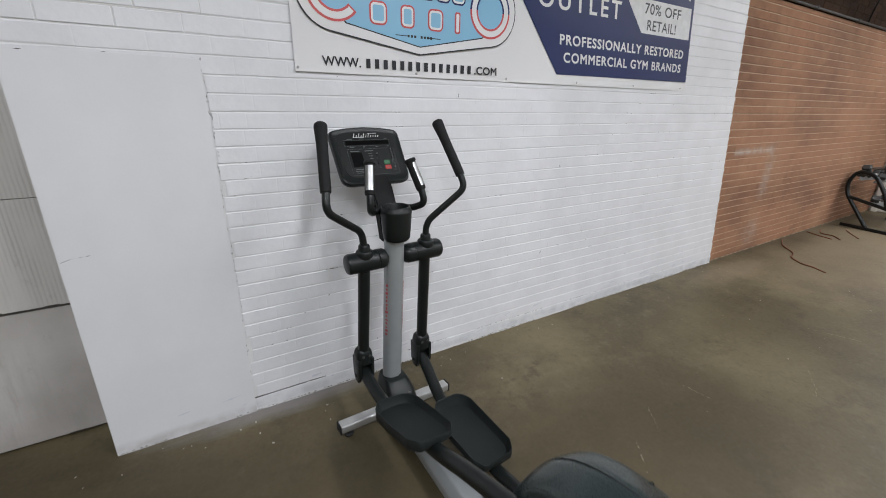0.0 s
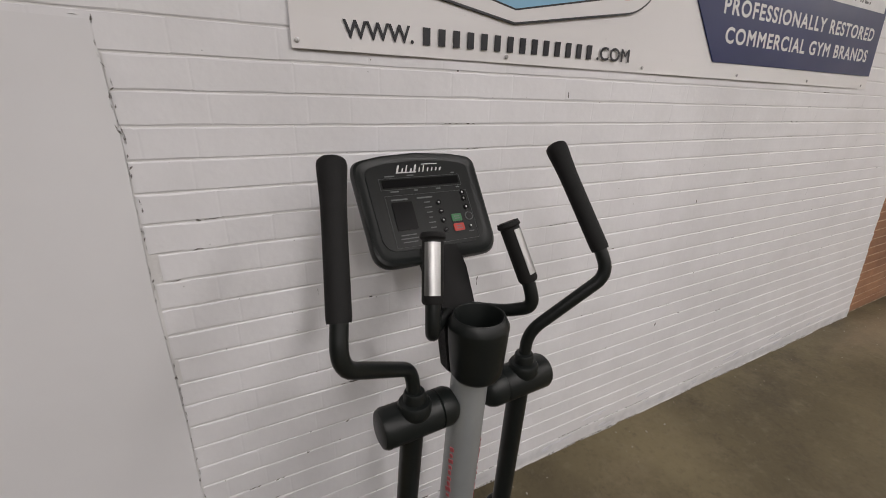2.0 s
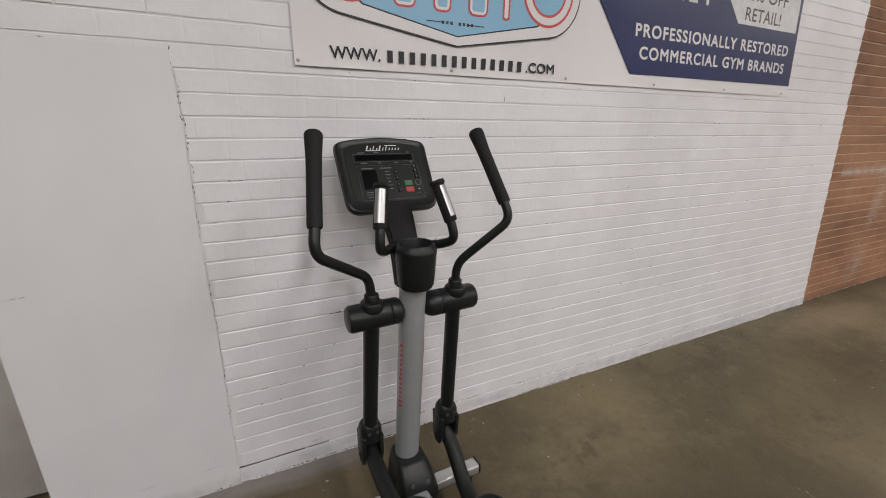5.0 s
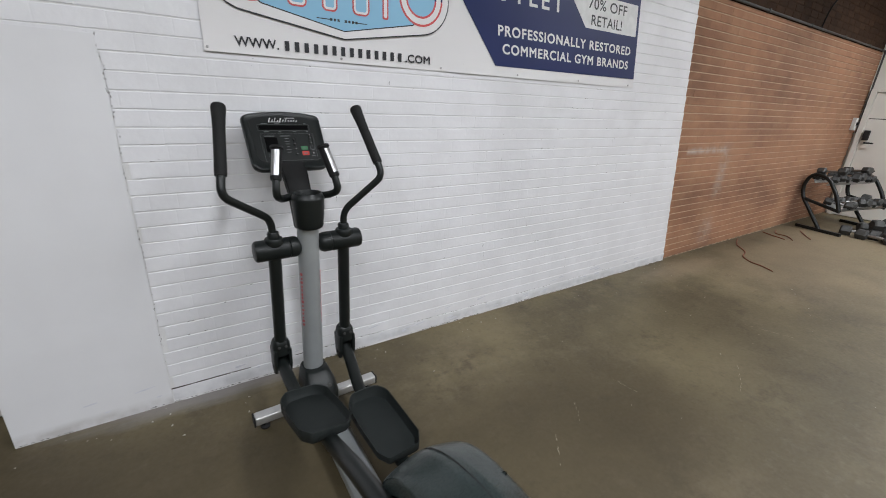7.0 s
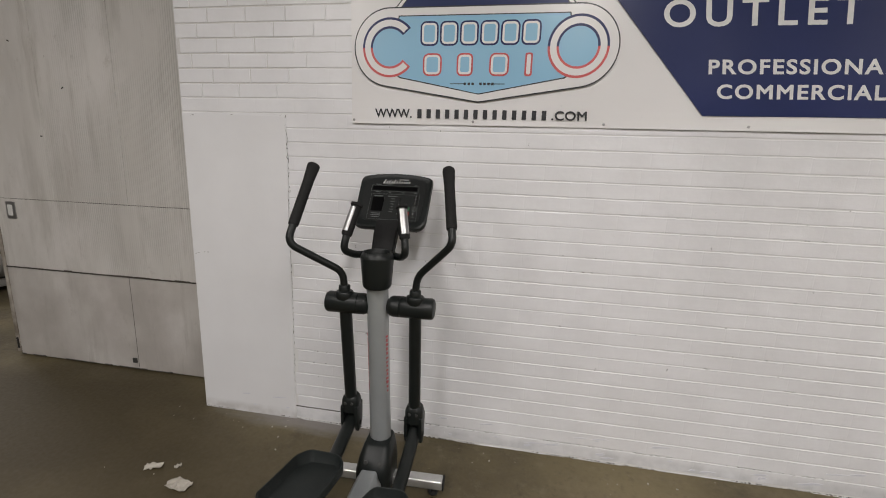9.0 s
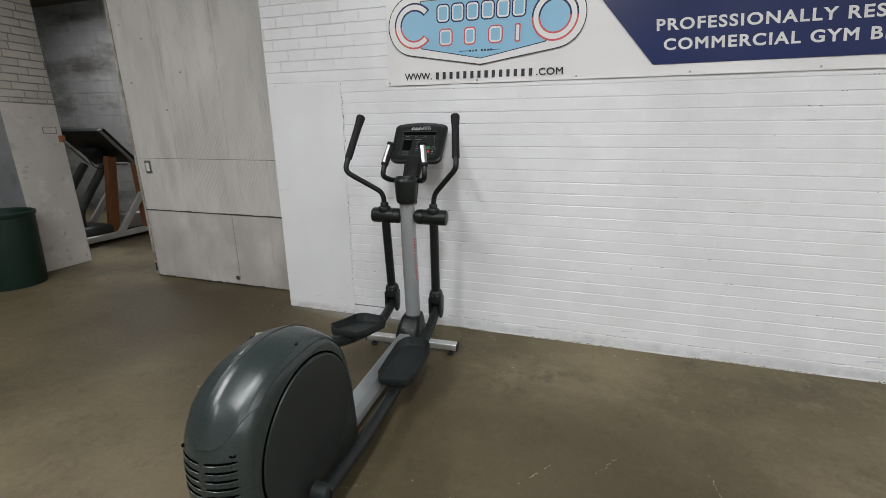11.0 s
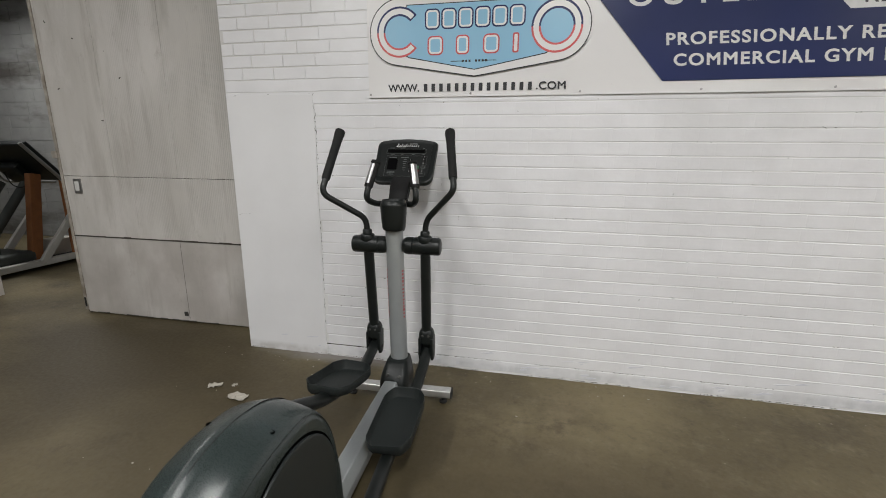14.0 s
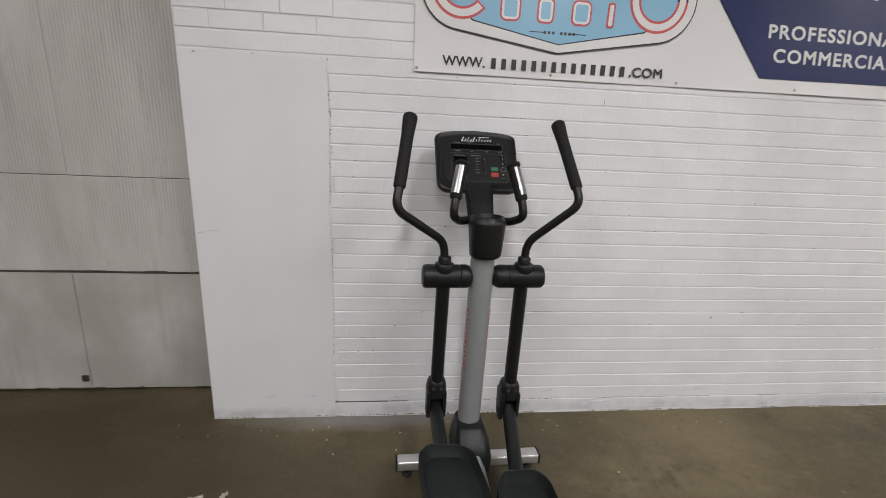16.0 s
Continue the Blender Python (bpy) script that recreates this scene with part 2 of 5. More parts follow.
crack_grey = shader("grey_crack_dirt", (0.13, 0.12, 0.11), 0.9, second=(0.06, 0.055, 0.05), scale=40, bump=0.2, world_space=True)


def ribs(m, pitch, x0, z0, strength, height):
    """Fine upright ribs from x0 on and above z0, as relief and as darker lines."""
    n, ln = m.node_tree.nodes, m.node_tree.links
    p = n["Principled BSDF"]
    g = n.new("ShaderNodeNewGeometry")
    sep = n.new("ShaderNodeSeparateXYZ")
    ln.new(g.outputs["Position"], sep.inputs["Vector"])
    k = n.new("ShaderNodeMath")
    k.operation, k.inputs[1].default_value = "MULTIPLY", 2 * math.pi / pitch
    ln.new(sep.outputs["X"], k.inputs[0])
    wave = n.new("ShaderNodeMath")
    wave.operation = "SINE"
    ln.new(k.outputs["Value"], wave.inputs[0])
    half = n.new("ShaderNodeMapRange")
    half.inputs["From Min"].default_value, half.inputs["From Max"].default_value = -0.2, 1.0
    ln.new(wave.outputs["Value"], half.inputs["Value"])
    out = half.outputs["Result"]
    patchy = noise_mask(1.9, 0.44, 0.60, 1.0, (1.6, 1, 0.6), 6.0, (2, 0, 5))(n, ln)
    side = n.new("ShaderNodeMapRange")
    side.inputs["From Min"].default_value, side.inputs["From Max"].default_value = x0 - 0.05, x0 + 0.25
    ln.new(sep.outputs["X"], side.inputs["Value"])
    up = n.new("ShaderNodeMapRange")
    up.inputs["From Min"].default_value, up.inputs["From Max"].default_value = z0 - 0.02, z0 + 0.02
    ln.new(sep.outputs["Z"], up.inputs["Value"])
    for other in (patchy, side.outputs["Result"], up.outputs["Result"]):
        mu = n.new("ShaderNodeMath")
        mu.operation = "MULTIPLY"
        ln.new(out, mu.inputs[0])
        ln.new(other, mu.inputs[1])
        out = mu.outputs["Value"]
    bump = n.new("ShaderNodeBump")
    bump.inputs["Strength"].default_value, bump.inputs["Distance"].default_value = 0.6, height
    ln.new(out, bump.inputs["Height"])
    ln.new(p.inputs["Normal"].links[0].from_socket, bump.inputs["Normal"])
    ln.new(bump.outputs["Normal"], p.inputs["Normal"])
    amount = n.new("ShaderNodeMath")
    amount.operation, amount.inputs[1].default_value = "MULTIPLY", strength
    ln.new(out, amount.inputs[0])
    tint(m, (0.20, 0.19, 0.17), lambda *a: amount.outputs["Value"])


ribs(grey_paint, 0.0165, -1.45, 0.74, 0.30, 0.003)
edge_paint = shader("chipped_edge_paint", (0.40, 0.37, 0.33), 0.75, second=(0.16, 0.13, 0.10), scale=9, mix=0.9, bump=0.4, bump_scale=40, world_space=True)
grey_block = shader("grey_painted_block", (0.33, 0.33, 0.32), 0.8, second=(0.22, 0.22, 0.215), scale=3, bump=0.35, bump_scale=80, per_object=0.06, world_space=True)
tint(grey_block, (0.08, 0.07, 0.06), noise_mask(1.3, 0.50, 0.66, 0.85, stretch=(0.5, 1, 1.6)))
grey_plaster = shader("grey_plaster", (0.55, 0.515, 0.485), 0.7, second=(0.41, 0.385, 0.362), scale=2.5, bump=0.25, bump_scale=40, world_space=True)
tint(grey_plaster, (0.16, 0.13, 0.09), noise_mask(4.5, 0.62, 0.74, 0.6))
blue_grey = shader("blue_grey_wall_paint", (0.24, 0.25, 0.26), 0.55, second=(0.17, 0.18, 0.185), scale=3, bump=0.25, bump_scale=40, per_object=0.05, world_space=True)
tint(blue_grey, (0.36, 0.35, 0.33), noise_mask(2.0, 0.50, 0.68, 0.8, detail=10, offset=(3, 0, 1)))
tint(blue_grey, (0.09, 0.09, 0.085), noise_mask(3.4, 0.56, 0.72, 0.7, detail=10))
tint(grey_plaster, (0.62, 0.59, 0.55), noise_mask(7.0, 0.54, 0.66, 0.6, detail=10, offset=(0, 2, 5)))
tint(grey_plaster, (0.20, 0.18, 0.16), noise_mask(16.0, 0.62, 0.70, 0.6, detail=8, offset=(4, 2, 1)))
pale_brick = shader("cream_painted_brick", (0.50, 0.47, 0.42), 0.6, second=(0.38, 0.36, 0.33), scale=6, bump=0.3, bump_scale=60, per_object=0.07, world_space=True)
ceiling_paint = shader("dark_ceiling", (0.10, 0.085, 0.07), 0.9, second=(0.06, 0.05, 0.042), scale=2, bump=0.2, world_space=True)
room_paint = shader("dull_wall_paint", (0.42, 0.40, 0.37), 0.75, second=(0.34, 0.32, 0.30), scale=1.5, bump=0.15, world_space=True)
end_paint = shader("off_white_paint", (0.82, 0.80, 0.74), 0.5, second=(0.70, 0.68, 0.62), scale=2, bump=0.1, world_space=True)
steel = shader("galvanised_steel", (0.42, 0.42, 0.42), 0.42, 0.85, second=(0.28, 0.27, 0.26), scale=9, bump=0.08)
black_plastic = shader("black_plastic", (0.0074, 0.0094, 0.0089), 0.40, second=(0.010, 0.0122, 0.0118), spec=0.32, scale=12, bump=0.06, bump_scale=420, rough_var=0.08)
black_paint = shader("black_powder_coat", (0.0066, 0.0084, 0.0079), 0.36, second=(0.011, 0.013, 0.0125), spec=0.34, scale=10, bump=0.05, bump_scale=300, rough_var=0.08)
foam = shader("black_foam_grip", (0.0075, 0.0075, 0.0075), 0.72, second=(0.012, 0.012, 0.012), spec=0.3, scale=30, bump=0.25, bump_scale=600)
shell = shader("grey_green_plastic", (0.022, 0.030, 0.029), 0.28, second=(0.027, 0.035, 0.034), scale=6, bump=0.03, bump_scale=350, rough_var=0.06)
disc_plastic = shader("dark_side_plastic", (0.0150, 0.0185, 0.0185), 0.40, second=(0.019, 0.023, 0.023), spec=0.4, scale=6, bump=0.06, bump_scale=350, rough_var=0.07)
tread = shader("dusty_footplate_plastic", (0.0100, 0.0130, 0.0126), 0.6, second=(0.016, 0.0195, 0.0188), spec=0.35, scale=7, bump=0.3, bump_scale=260)
silver = shader("silver_paint", (0.345, 0.365, 0.37), 0.36, 0.35, second=(0.275, 0.293, 0.295), scale=7, bump=0.03, bump_scale=400, rough_var=0.07)
chrome = shader("brushed_chrome", (0.35, 0.35, 0.345), 0.35, 1.0, second=(0.40, 0.40, 0.40), scale=4, bump=0.0, rough_var=0.02)
aluminium = shader("scuffed_aluminium", (0.62, 0.62, 0.61), 0.33, 0.8, second=(0.45, 0.45, 0.44), scale=12, bump=0.08, bump_scale=200)
# Near black: recess shade put into the colour, as the slots are almost flush.
slot_shade = shader("black_slot_shade", (0.0015, 0.0015, 0.0015), 0.95, spec=0.0, scale=10, bump=0.0)
rubber = shader("black_rubber", (0.012, 0.012, 0.012), 0.8, scale=10, bump=0.2)
glass_black = shader("dark_display_glass", (0.0018, 0.0018, 0.002), 0.32, spec=0.10, scale=5, bump=0.0, rough_var=0.03)
overlay = shader("printed_console_overlay", (0.0125, 0.0140, 0.0135), 0.46, spec=0.25, scale=8, bump=0.02, rough_var=0.05)
pale_print = shader("pale_grey_print", (0.14, 0.15, 0.15), 0.5, scale=20, bump=0.0)
white_print = shader("white_print", (0.72, 0.72, 0.72), 0.45, scale=20, bump=0.0)
green_button = shader("green_button", (0.03, 0.16, 0.06), 0.4, scale=20, bump=0.0)
red_button = shader("red_button", (0.50, 0.035, 0.025), 0.4, scale=20, bump=0.0)
red_print = shader("faded_red_print", (0.44, 0.10, 0.11), 0.5, scale=18, bump=0.0)
vinyl = shader("white_banner_vinyl", (0.74, 0.73, 0.73), 0.32, second=(0.70, 0.69, 0.69), scale=2.5, bump=0.0, world_space=True)
navy = shader("navy_banner_print", (0.013, 0.023, 0.105), 0.36, second=(0.009, 0.017, 0.070), spec=0.27, scale=1.6, bump=0.10, bump_scale=5, world_space=True)
sky_blue = shader("light_blue_print", (0.235, 0.475, 0.66), 0.34, second=(0.22, 0.45, 0.63), scale=3, bump=0.08, bump_scale=5, world_space=True)
logo_red = shader("red_banner_print", (0.56, 0.075, 0.075), 0.36, scale=3, bump=0.05, world_space=True)
logo_ink = shader("black_banner_print", (0.016, 0.017, 0.022), 0.36, scale=3, bump=0.05, world_space=True)
green_plastic = shader("dark_green_plastic", (0.004, 0.019, 0.013), 0.5, second=(0.007, 0.025, 0.018), scale=4, bump=0.15)
rust_paint = shader("orange_brown_paint", (0.27, 0.105, 0.035), 0.7, second=(0.15, 0.06, 0.025), scale=9, bump=0.3)
white_frame = shader("scuffed_white_frame", (0.52, 0.51, 0.48), 0.5, second=(0.38, 0.37, 0.35), scale=8, bump=0.1)
belt = shader("dark_treadmill_belt", (0.030, 0.032, 0.032), 0.8, scale=8, bump=0.3)
green_grey = shader("dusty_grey_green_paint", (0.050, 0.056, 0.051), 0.55, second=(0.030, 0.034, 0.031), scale=8, bump=0.1)
paper = shader("crumpled_white_paper", (0.42, 0.39, 0.34), 0.85, second=(0.28, 0.26, 0.22), scale=30, bump=0.4)
cord = shader("red_brown_cord", (0.20, 0.065, 0.035), 0.6, scale=20, bump=0.1)
orange_plastic = shader("orange_plastic", (0.60, 0.13, 0.02), 0.45, scale=8, bump=0.05)
cast_iron = shader("worn_cast_iron", (0.055, 0.055, 0.053), 0.55, 0.5, second=(0.10, 0.10, 0.095), scale=14, bump=0.3)
lamp_white = shader("white_enamel", (0.7, 0.7, 0.68), 0.4, scale=6, bump=0.0)
tube_glow = bpy.data.materials.new("fluorescent_tube")
tube_glow.use_nodes = True
tube_glow.node_tree.nodes["Principled BSDF"].inputs["Emission Color"].default_value = (1.0, 0.96, 0.92, 1)
tube_glow.node_tree.nodes["Principled BSDF"].inputs["Emission Strength"].default_value = 5.0


# ---- mesh helpers ----
def thing(name, label, category, at=(0, 0, 0), turn=0.0, group="", kind=""):
    ob = new(name)
    ob.empty_display_size = 0.1
    ob.matrix_basis = pose(*at, 0, 0, turn)
    return tagged(ob, label, category, group, kind)


def part(name, bm, material, parent=None, label="", smooth=False):
    me = bpy.data.meshes.new(name)
    bmesh.ops.recalc_face_normals(bm, faces=bm.faces)
    bm.to_mesh(me)
    bm.free()
    me.materials.append(material)
    if smooth:
        for f in me.polygons:
            f.use_smooth = True
        me.set_sharp_from_angle(angle=radians(38))
    ob = new(name, me)
    if parent is not None:
        ob.parent = parent
    if label:
        tagged(ob, label)
    return ob


def cuboid(x0, x1, y0, y1, z0, z1, bevel=0.0, segs=2, bm=None):
    own = bmesh.new()
    bmesh.ops.create_cube(own, size=1.0)
    for v in own.verts:
        v.co = Vector((x0 + (v.co.x + 0.5) * (x1 - x0), y0 + (v.co.y + 0.5) * (y1 - y0), z0 + (v.co.z + 0.5) * (z1 - z0)))
    if bevel:
        bmesh.ops.bevel(own, geom=own.edges[:], offset=bevel, segments=segs, profile=0.5, affect="EDGES")
    return own if bm is None else merge(bm, own)


def merge(bm, other, m=None):
    me = bpy.data.meshes.new("tmp")
    if m is not None:
        bmesh.ops.transform(other, matrix=m, verts=other.verts)
    other.to_mesh(me)
    other.free()
    bm.from_mesh(me)
    bpy.data.meshes.remove(me)
    return bm


def moved(bm, m):
    bmesh.ops.transform(bm, matrix=m, verts=bm.verts)
    return bm


def loft(rings, closed_ends=True):
    bm = bmesh.new()
    rows = [[bm.verts.new(p) for p in ring] for ring in rings]
    k = len(rows[0])
    for a, b in zip(rows, rows[1:]):
        for i in range(k):
            bm.faces.new((a[i], a[(i + 1) % k], b[(i + 1) % k], b[i]))
    if closed_ends:
        bm.faces.new(rows[0][::-1])
        bm.faces.new(rows[-1])
    return bm


def smooth_line(points, steps=6):
    """Catmull-Rom through the points."""
    p = [Vector(q) for q in points]
    p = [2 * p[0] - p[1]] + p + [2 * p[-1] - p[-2]]
    out = []
    for i in range(1, len(p) - 2):
        for s in range(steps):
            t = s / steps
            a, b, c, d = p[i - 1], p[i], p[i + 1], p[i + 2]
            out.append(0.5 * ((2 * b) + (c - a) * t + (2 * a - 5 * b + 4 * c - d) * t * t + (3 * b - a - 3 * c + d) * t ** 3))
    return out + [p[-2]]


def rounded_path(points, radius, steps=5):
    """Straight runs with rounded corners, as bent tube has."""
    p = [Vector(q) for q in points]
    out = [p[0]]
    for a, b, c in zip(p, p[1:], p[2:]):
        r = min(radius, (a - b).length * 0.48, (c - b).length * 0.48)
        s, e = b + (a - b).normalized() * r, b + (c - b).normalized() * r
        for i in range(steps + 1):
            t = i / steps
            out.append((1 - t) ** 2 * s + 2 * t * (1 - t) * b + t * t * e)
    return out + [p[-1]]


def tube(path, radius, segs=14, flat=(1.0, 1.0)):
    """A tube along the points; radius: a number or one for each point."""
    p = [Vector(q) for q in path]
    rings, side = [], None
    for i, q in enumerate(p):
        d = (p[min(i + 1, len(p) - 1)] - p[max(i - 1, 0)]).normalized()
        if side is None:
            side = d.orthogonal().normalized() if abs(d.x) > 0.95 else d.cross(Vector((1, 0, 0))).cross(d).normalized()
        side = (side - d * side.dot(d)).normalized()
        up = d.cross(side)
        r = radius[i] if isinstance(radius, (list, tuple)) else radius
        rings.append([q + side * (math.cos(2 * math.pi * k / segs) * r * flat[0]) + up * (math.sin(2 * math.pi * k / segs) * r * flat[1]) for k in range(segs)])
    return loft(rings)


def lathe(profile, segs=28, m=None):
    bm = loft([[(r * math.cos(2 * math.pi * k / segs), r * math.sin(2 * math.pi * k / segs), z) for k in range(segs)] for r, z in profile])
    return bm if m is None else moved(bm, m)


def plate(points, y0, y1):
    """A flat outline in the xz plane, from y0 (front) to y1."""
    return loft([[(x, y0, z) for x, z in points], [(x, y1, z) for x, z in points]])


def rounded_rect(w, h, r, n=5, cx=0.0, cy=0.0):
    out = []
    for sx, sy, a0 in ((1, 1, 0), (-1, 1, 90), (-1, -1, 180), (1, -1, 270)):
        for i in range(n + 1):
            a = radians(a0 + 90 * i / n)
            out.append((cx + sx * (w / 2 - r) + r * math.cos(a), cy + sy * (h / 2 - r) + r * math.sin(a)))
    return out


def arc_band(cx, cz, r0, r1, a0, a1, y0, y1, n=48):
    """Part of a flat ring in the xz plane, standing from y0 to y1."""
    outer = [(cx + r1 * math.cos(radians(a0 + (a1 - a0) * i / n)), cz + r1 * math.sin(radians(a0 + (a1 - a0) * i / n))) for i in range(n + 1)]
    inner = [(cx + r0 * math.cos(radians(a0 + (a1 - a0) * i / n)), cz + r0 * math.sin(radians(a0 + (a1 - a0) * i / n))) for i in range(n + 1)]
    bm = bmesh.new()
    for i in range(n):
        quad = (outer[i], outer[i + 1], inner[i + 1], inner[i])
        merge(bm, plate(quad, y0, y1))
    bmesh.ops.remove_doubles(bm, verts=bm.verts, dist=1e-5)
    return bm


def lettering(text, x0, x1, z0, z1, y, bold=0.02, spacing=1.0, lean=0.0):
    """Raised letters that fill the box, in the built-in font; lean: how far they tip back for each metre up."""
    cu = bpy.data.curves.new("letters", "FONT")
    cu.body, cu.size, cu.extrude, cu.bevel_depth, cu.bevel_resolution, cu.space_character = text, 1.0, 0.004, bold, 0, spacing
    cu.resolution_u = 5
    ob = new("letters", cu)
    me = bpy.data.meshes.new_from_object(ob.evaluated_get(bpy.context.evaluated_depsgraph_get()))
    bm = bmesh.new()
    bm.from_mesh(me)
    bmesh.ops.remove_doubles(bm, verts=bm.verts[:], dist=0.0001)
    bpy.data.objects.remove(ob)
    bpy.data.meshes.remove(me)
    bpy.data.curves.remove(cu)
    xs, ys = [v.co.x for v in bm.verts], [v.co.y for v in bm.verts]
    ax, bx, ay, by = min(xs), max(xs), min(ys), max(ys)
    for v in bm.verts:
        up = (v.co.y - ay) / (by - ay) * (z1 - z0)
        v.co = Vector((x0 + (v.co.x - ax) / (bx - ax) * (x1 - x0) - lean * up, y - v.co.z * 0.02, z0 + up))
    return bm


def pieces(name, bm, material, parent, label=""):
    """Each separate piece of a mesh as a part of its own."""
    left = set(bm.verts)
    while left:
        seed = left.pop()
        stack, found = [seed], {seed}
        while stack:
            for e in stack.pop().link_edges:
                for v in e.verts:
                    if v not in found:
                        found.add(v)
                        stack.append(v)
        left -= found
        one, twin = bmesh.new(), {}
        for v in sorted(found, key=lambda q: q.index):
            twin[v] = one.verts.new(v.co)
        for f in {g for v in found for g in v.link_faces}:
            one.faces.new([twin[v] for v in f.verts])
        part(name, one, material, parent, label)
    bm.free()


def letter_bars(count, x0, x1, z0, z1, y0, y1, gaps=(), fill=0.62):
    """A row of plain bars the size of letters; gaps: the places left empty."""
    bm, step = bmesh.new(), (x1 - x0) / count
    for i in range(count):
        if i not in gaps:
            cuboid(x0 + step * (i + 0.5 - fill / 2), x0 + step * (i + 0.5 + fill / 2), y0, y1, z0, z1, bm=bm)
    return bm


def brick_shape(w, h, d, edge, side, rng, rough, n=5):
    """A brick's front standing d out of the wall: uneven chamfered long edges, and ends that fall away a little."""
    side = edge if side is None else side
    xs = [-w / 2] + [-w / 2 + side + (w - 2 * side) * i / n for i in range(n + 1)] + [w / 2]
    verts, faces, m = [], [], len(xs)
    top, low = [rng.gauss(0, rough) for _ in xs], [rng.gauss(0, rough) for _ in xs]
    for row in range(6):
        for i, x in enumerate(xs):
            last = i in (0, m - 1)
            soft = 0.00025 if last and side > 0.001 and side != edge else 0.0
            jit = top[i] if row > 2 else low[i]
            z = (-h / 2, -h / 2 + 0.3 * jit, -h / 2 + edge + jit, h / 2 - edge + jit, h / 2 + 0.3 * jit, h / 2)[row]
            y = (0.0, -d + edge * 0.6, -d, -d, -d + edge * 0.6, 0.0)[row]
            if last and row in (2, 3):
                y = -d + (edge * 0.6 if side == edge else soft)
            verts.append((x, y, z))
    for row in range(5):
        for i in range(m - 1):
            a = row * m + i
            faces.append((a, a + 1, a + m + 1, a + m))
    for i in (0, m - 1):
        ring = [row * m + i for row in range(6)]
        faces.append(ring[::-1] if i else ring)
    return verts, faces


def brick_mesh(w, h, d, edge, name, material, side=None, seed=0, rough=0.0004):
    verts, faces = brick_shape(w, h, d, edge, side, random.Random(seed), rough, 3)
    me = bpy.data.meshes.new(name)
    me.from_pydata(verts, [], faces)
    me.materials.append(material)
    return me


def joined_bricks(name, spots, d, edge, material, parent, label, wobble=0.0007, seed=1, side=None, rough=0.0004):
    """The bricks too far off to pick apart, as one mesh. spots: (x, z, width, height), in the wall's plane y."""
    rng = random.Random(seed)
    verts, faces = [], []
    for x, z, w, h, y in spots:
        k = len(verts)
        v, f = brick_shape(w, h, d + rng.uniform(-wobble, wobble), edge, side, rng, rough, 3)
        verts += [(x + p, y + q, z + r) for p, q, r in v]
        faces += [tuple(k + i for i in face) for face in f]
    me = bpy.data.meshes.new(name)
    me.from_pydata(verts, [], faces)
    me.materials.append(material)
    ob = new(name, me)
    ob.parent = parent
    return tagged(ob, label, kind="stuff")


# ---- the setting ----
WALL_END, OPEN_L, FAR = 5.445, -3.21, 10.76
PAINT_LEAN = 0.165   # the rough end of the white paint leans in towards the top
PAINT_TOP = 2.66

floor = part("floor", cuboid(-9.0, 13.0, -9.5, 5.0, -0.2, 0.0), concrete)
tagged(floor, "worn stained brown-grey concrete warehouse floor", "floor", kind="structure")



def paint_end(z):
    return WALL_END - PAINT_LEAN * z


wall_north = part("wall_north", plate([(0.0, 0.0), (WALL_END, 0.0), (paint_end(PAINT_TOP), PAINT_TOP), (0.0, PAINT_TOP)], 0.0033, 0.28), white_joint)
tagged(wall_north, "white painted brick wall with shallow joints", "wall", kind="structure")
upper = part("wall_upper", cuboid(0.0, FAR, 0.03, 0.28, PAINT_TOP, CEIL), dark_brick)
tagged(upper, "unpainted dark brown brick above the white paint", "wall", kind="structure")
wall_red = part("wall_red", plate([(WALL_END, 0.0), (FAR, 0.0), (FAR, PAINT_TOP), (paint_end(PAINT_TOP), PAINT_TOP)], 0.026, 0.28), bare_joint)
tagged(wall_red, "bare red brick wall with pale mortar joints", "wall", kind="structure")

# smooth plaster patch beside the door opening
patch_edge = [(0.003, 0.0), (0.64, 0.0), (0.636, 0.35), (0.642, 0.8), (0.635, 1.2), (0.644, 1.6), (0.638, 1.83), (0.3, 1.835), (0.003, 1.832)]
patch = part("plaster_patch", plate(patch_edge, -0.0014, 0.0030), white_plaster, wall_north, "smooth white painted plaster repair")

wall_west = part("wall_west", cuboid(-9.0, OPEN_L, 0.004, 0.50, 0.0, CEIL), blue_grey)
tagged(wall_west, "grey plastered wall with painted brick above", "wall", kind="structure")
lintel = part("lintel", cuboid(OPEN_L, 0.0, 0.03, 0.28, 3.25, CEIL), grey_plaster)
tagged(lintel, "grey lintel over the door opening", "lintel", kind="structure")
wall_back = part("wall_back", cuboid(-9.0, 1.5, 3.0, 3.2, 0.0, CEIL), grey_block)
tagged(wall_back, "stained grey block wall of the back room", "wall", kind="structure")
part("back_room_side", cuboid(1.2, 1.5, 0.29, 3.0, 0.0, CEIL), grey_block, wall_back)
part("back_room_end", cuboid(-9.0, -8.7, 0.51, 3.0, 0.0, CEIL), grey_block, wall_back)
wall_east = part("wall_east", cuboid(FAR, FAR + 0.25, -9.5, 0.28, 0.0, CEIL), end_paint)
tagged(wall_east, "off-white painted end wall", "wall", kind="structure")
wall_south = part("wall_south", cuboid(-9.0, 13.0, -9.5, -9.2, 0.0, CEIL), room_paint)
tagged(wall_south, "dull painted wall across the warehouse", "wall", kind="structure")
wall_left = part("wall_left", cuboid(-9.0, -8.7, -9.2, 0.0, 0.0, CEIL), room_paint)
tagged(wall_left, "dull painted side wall", "wall", kind="structure")
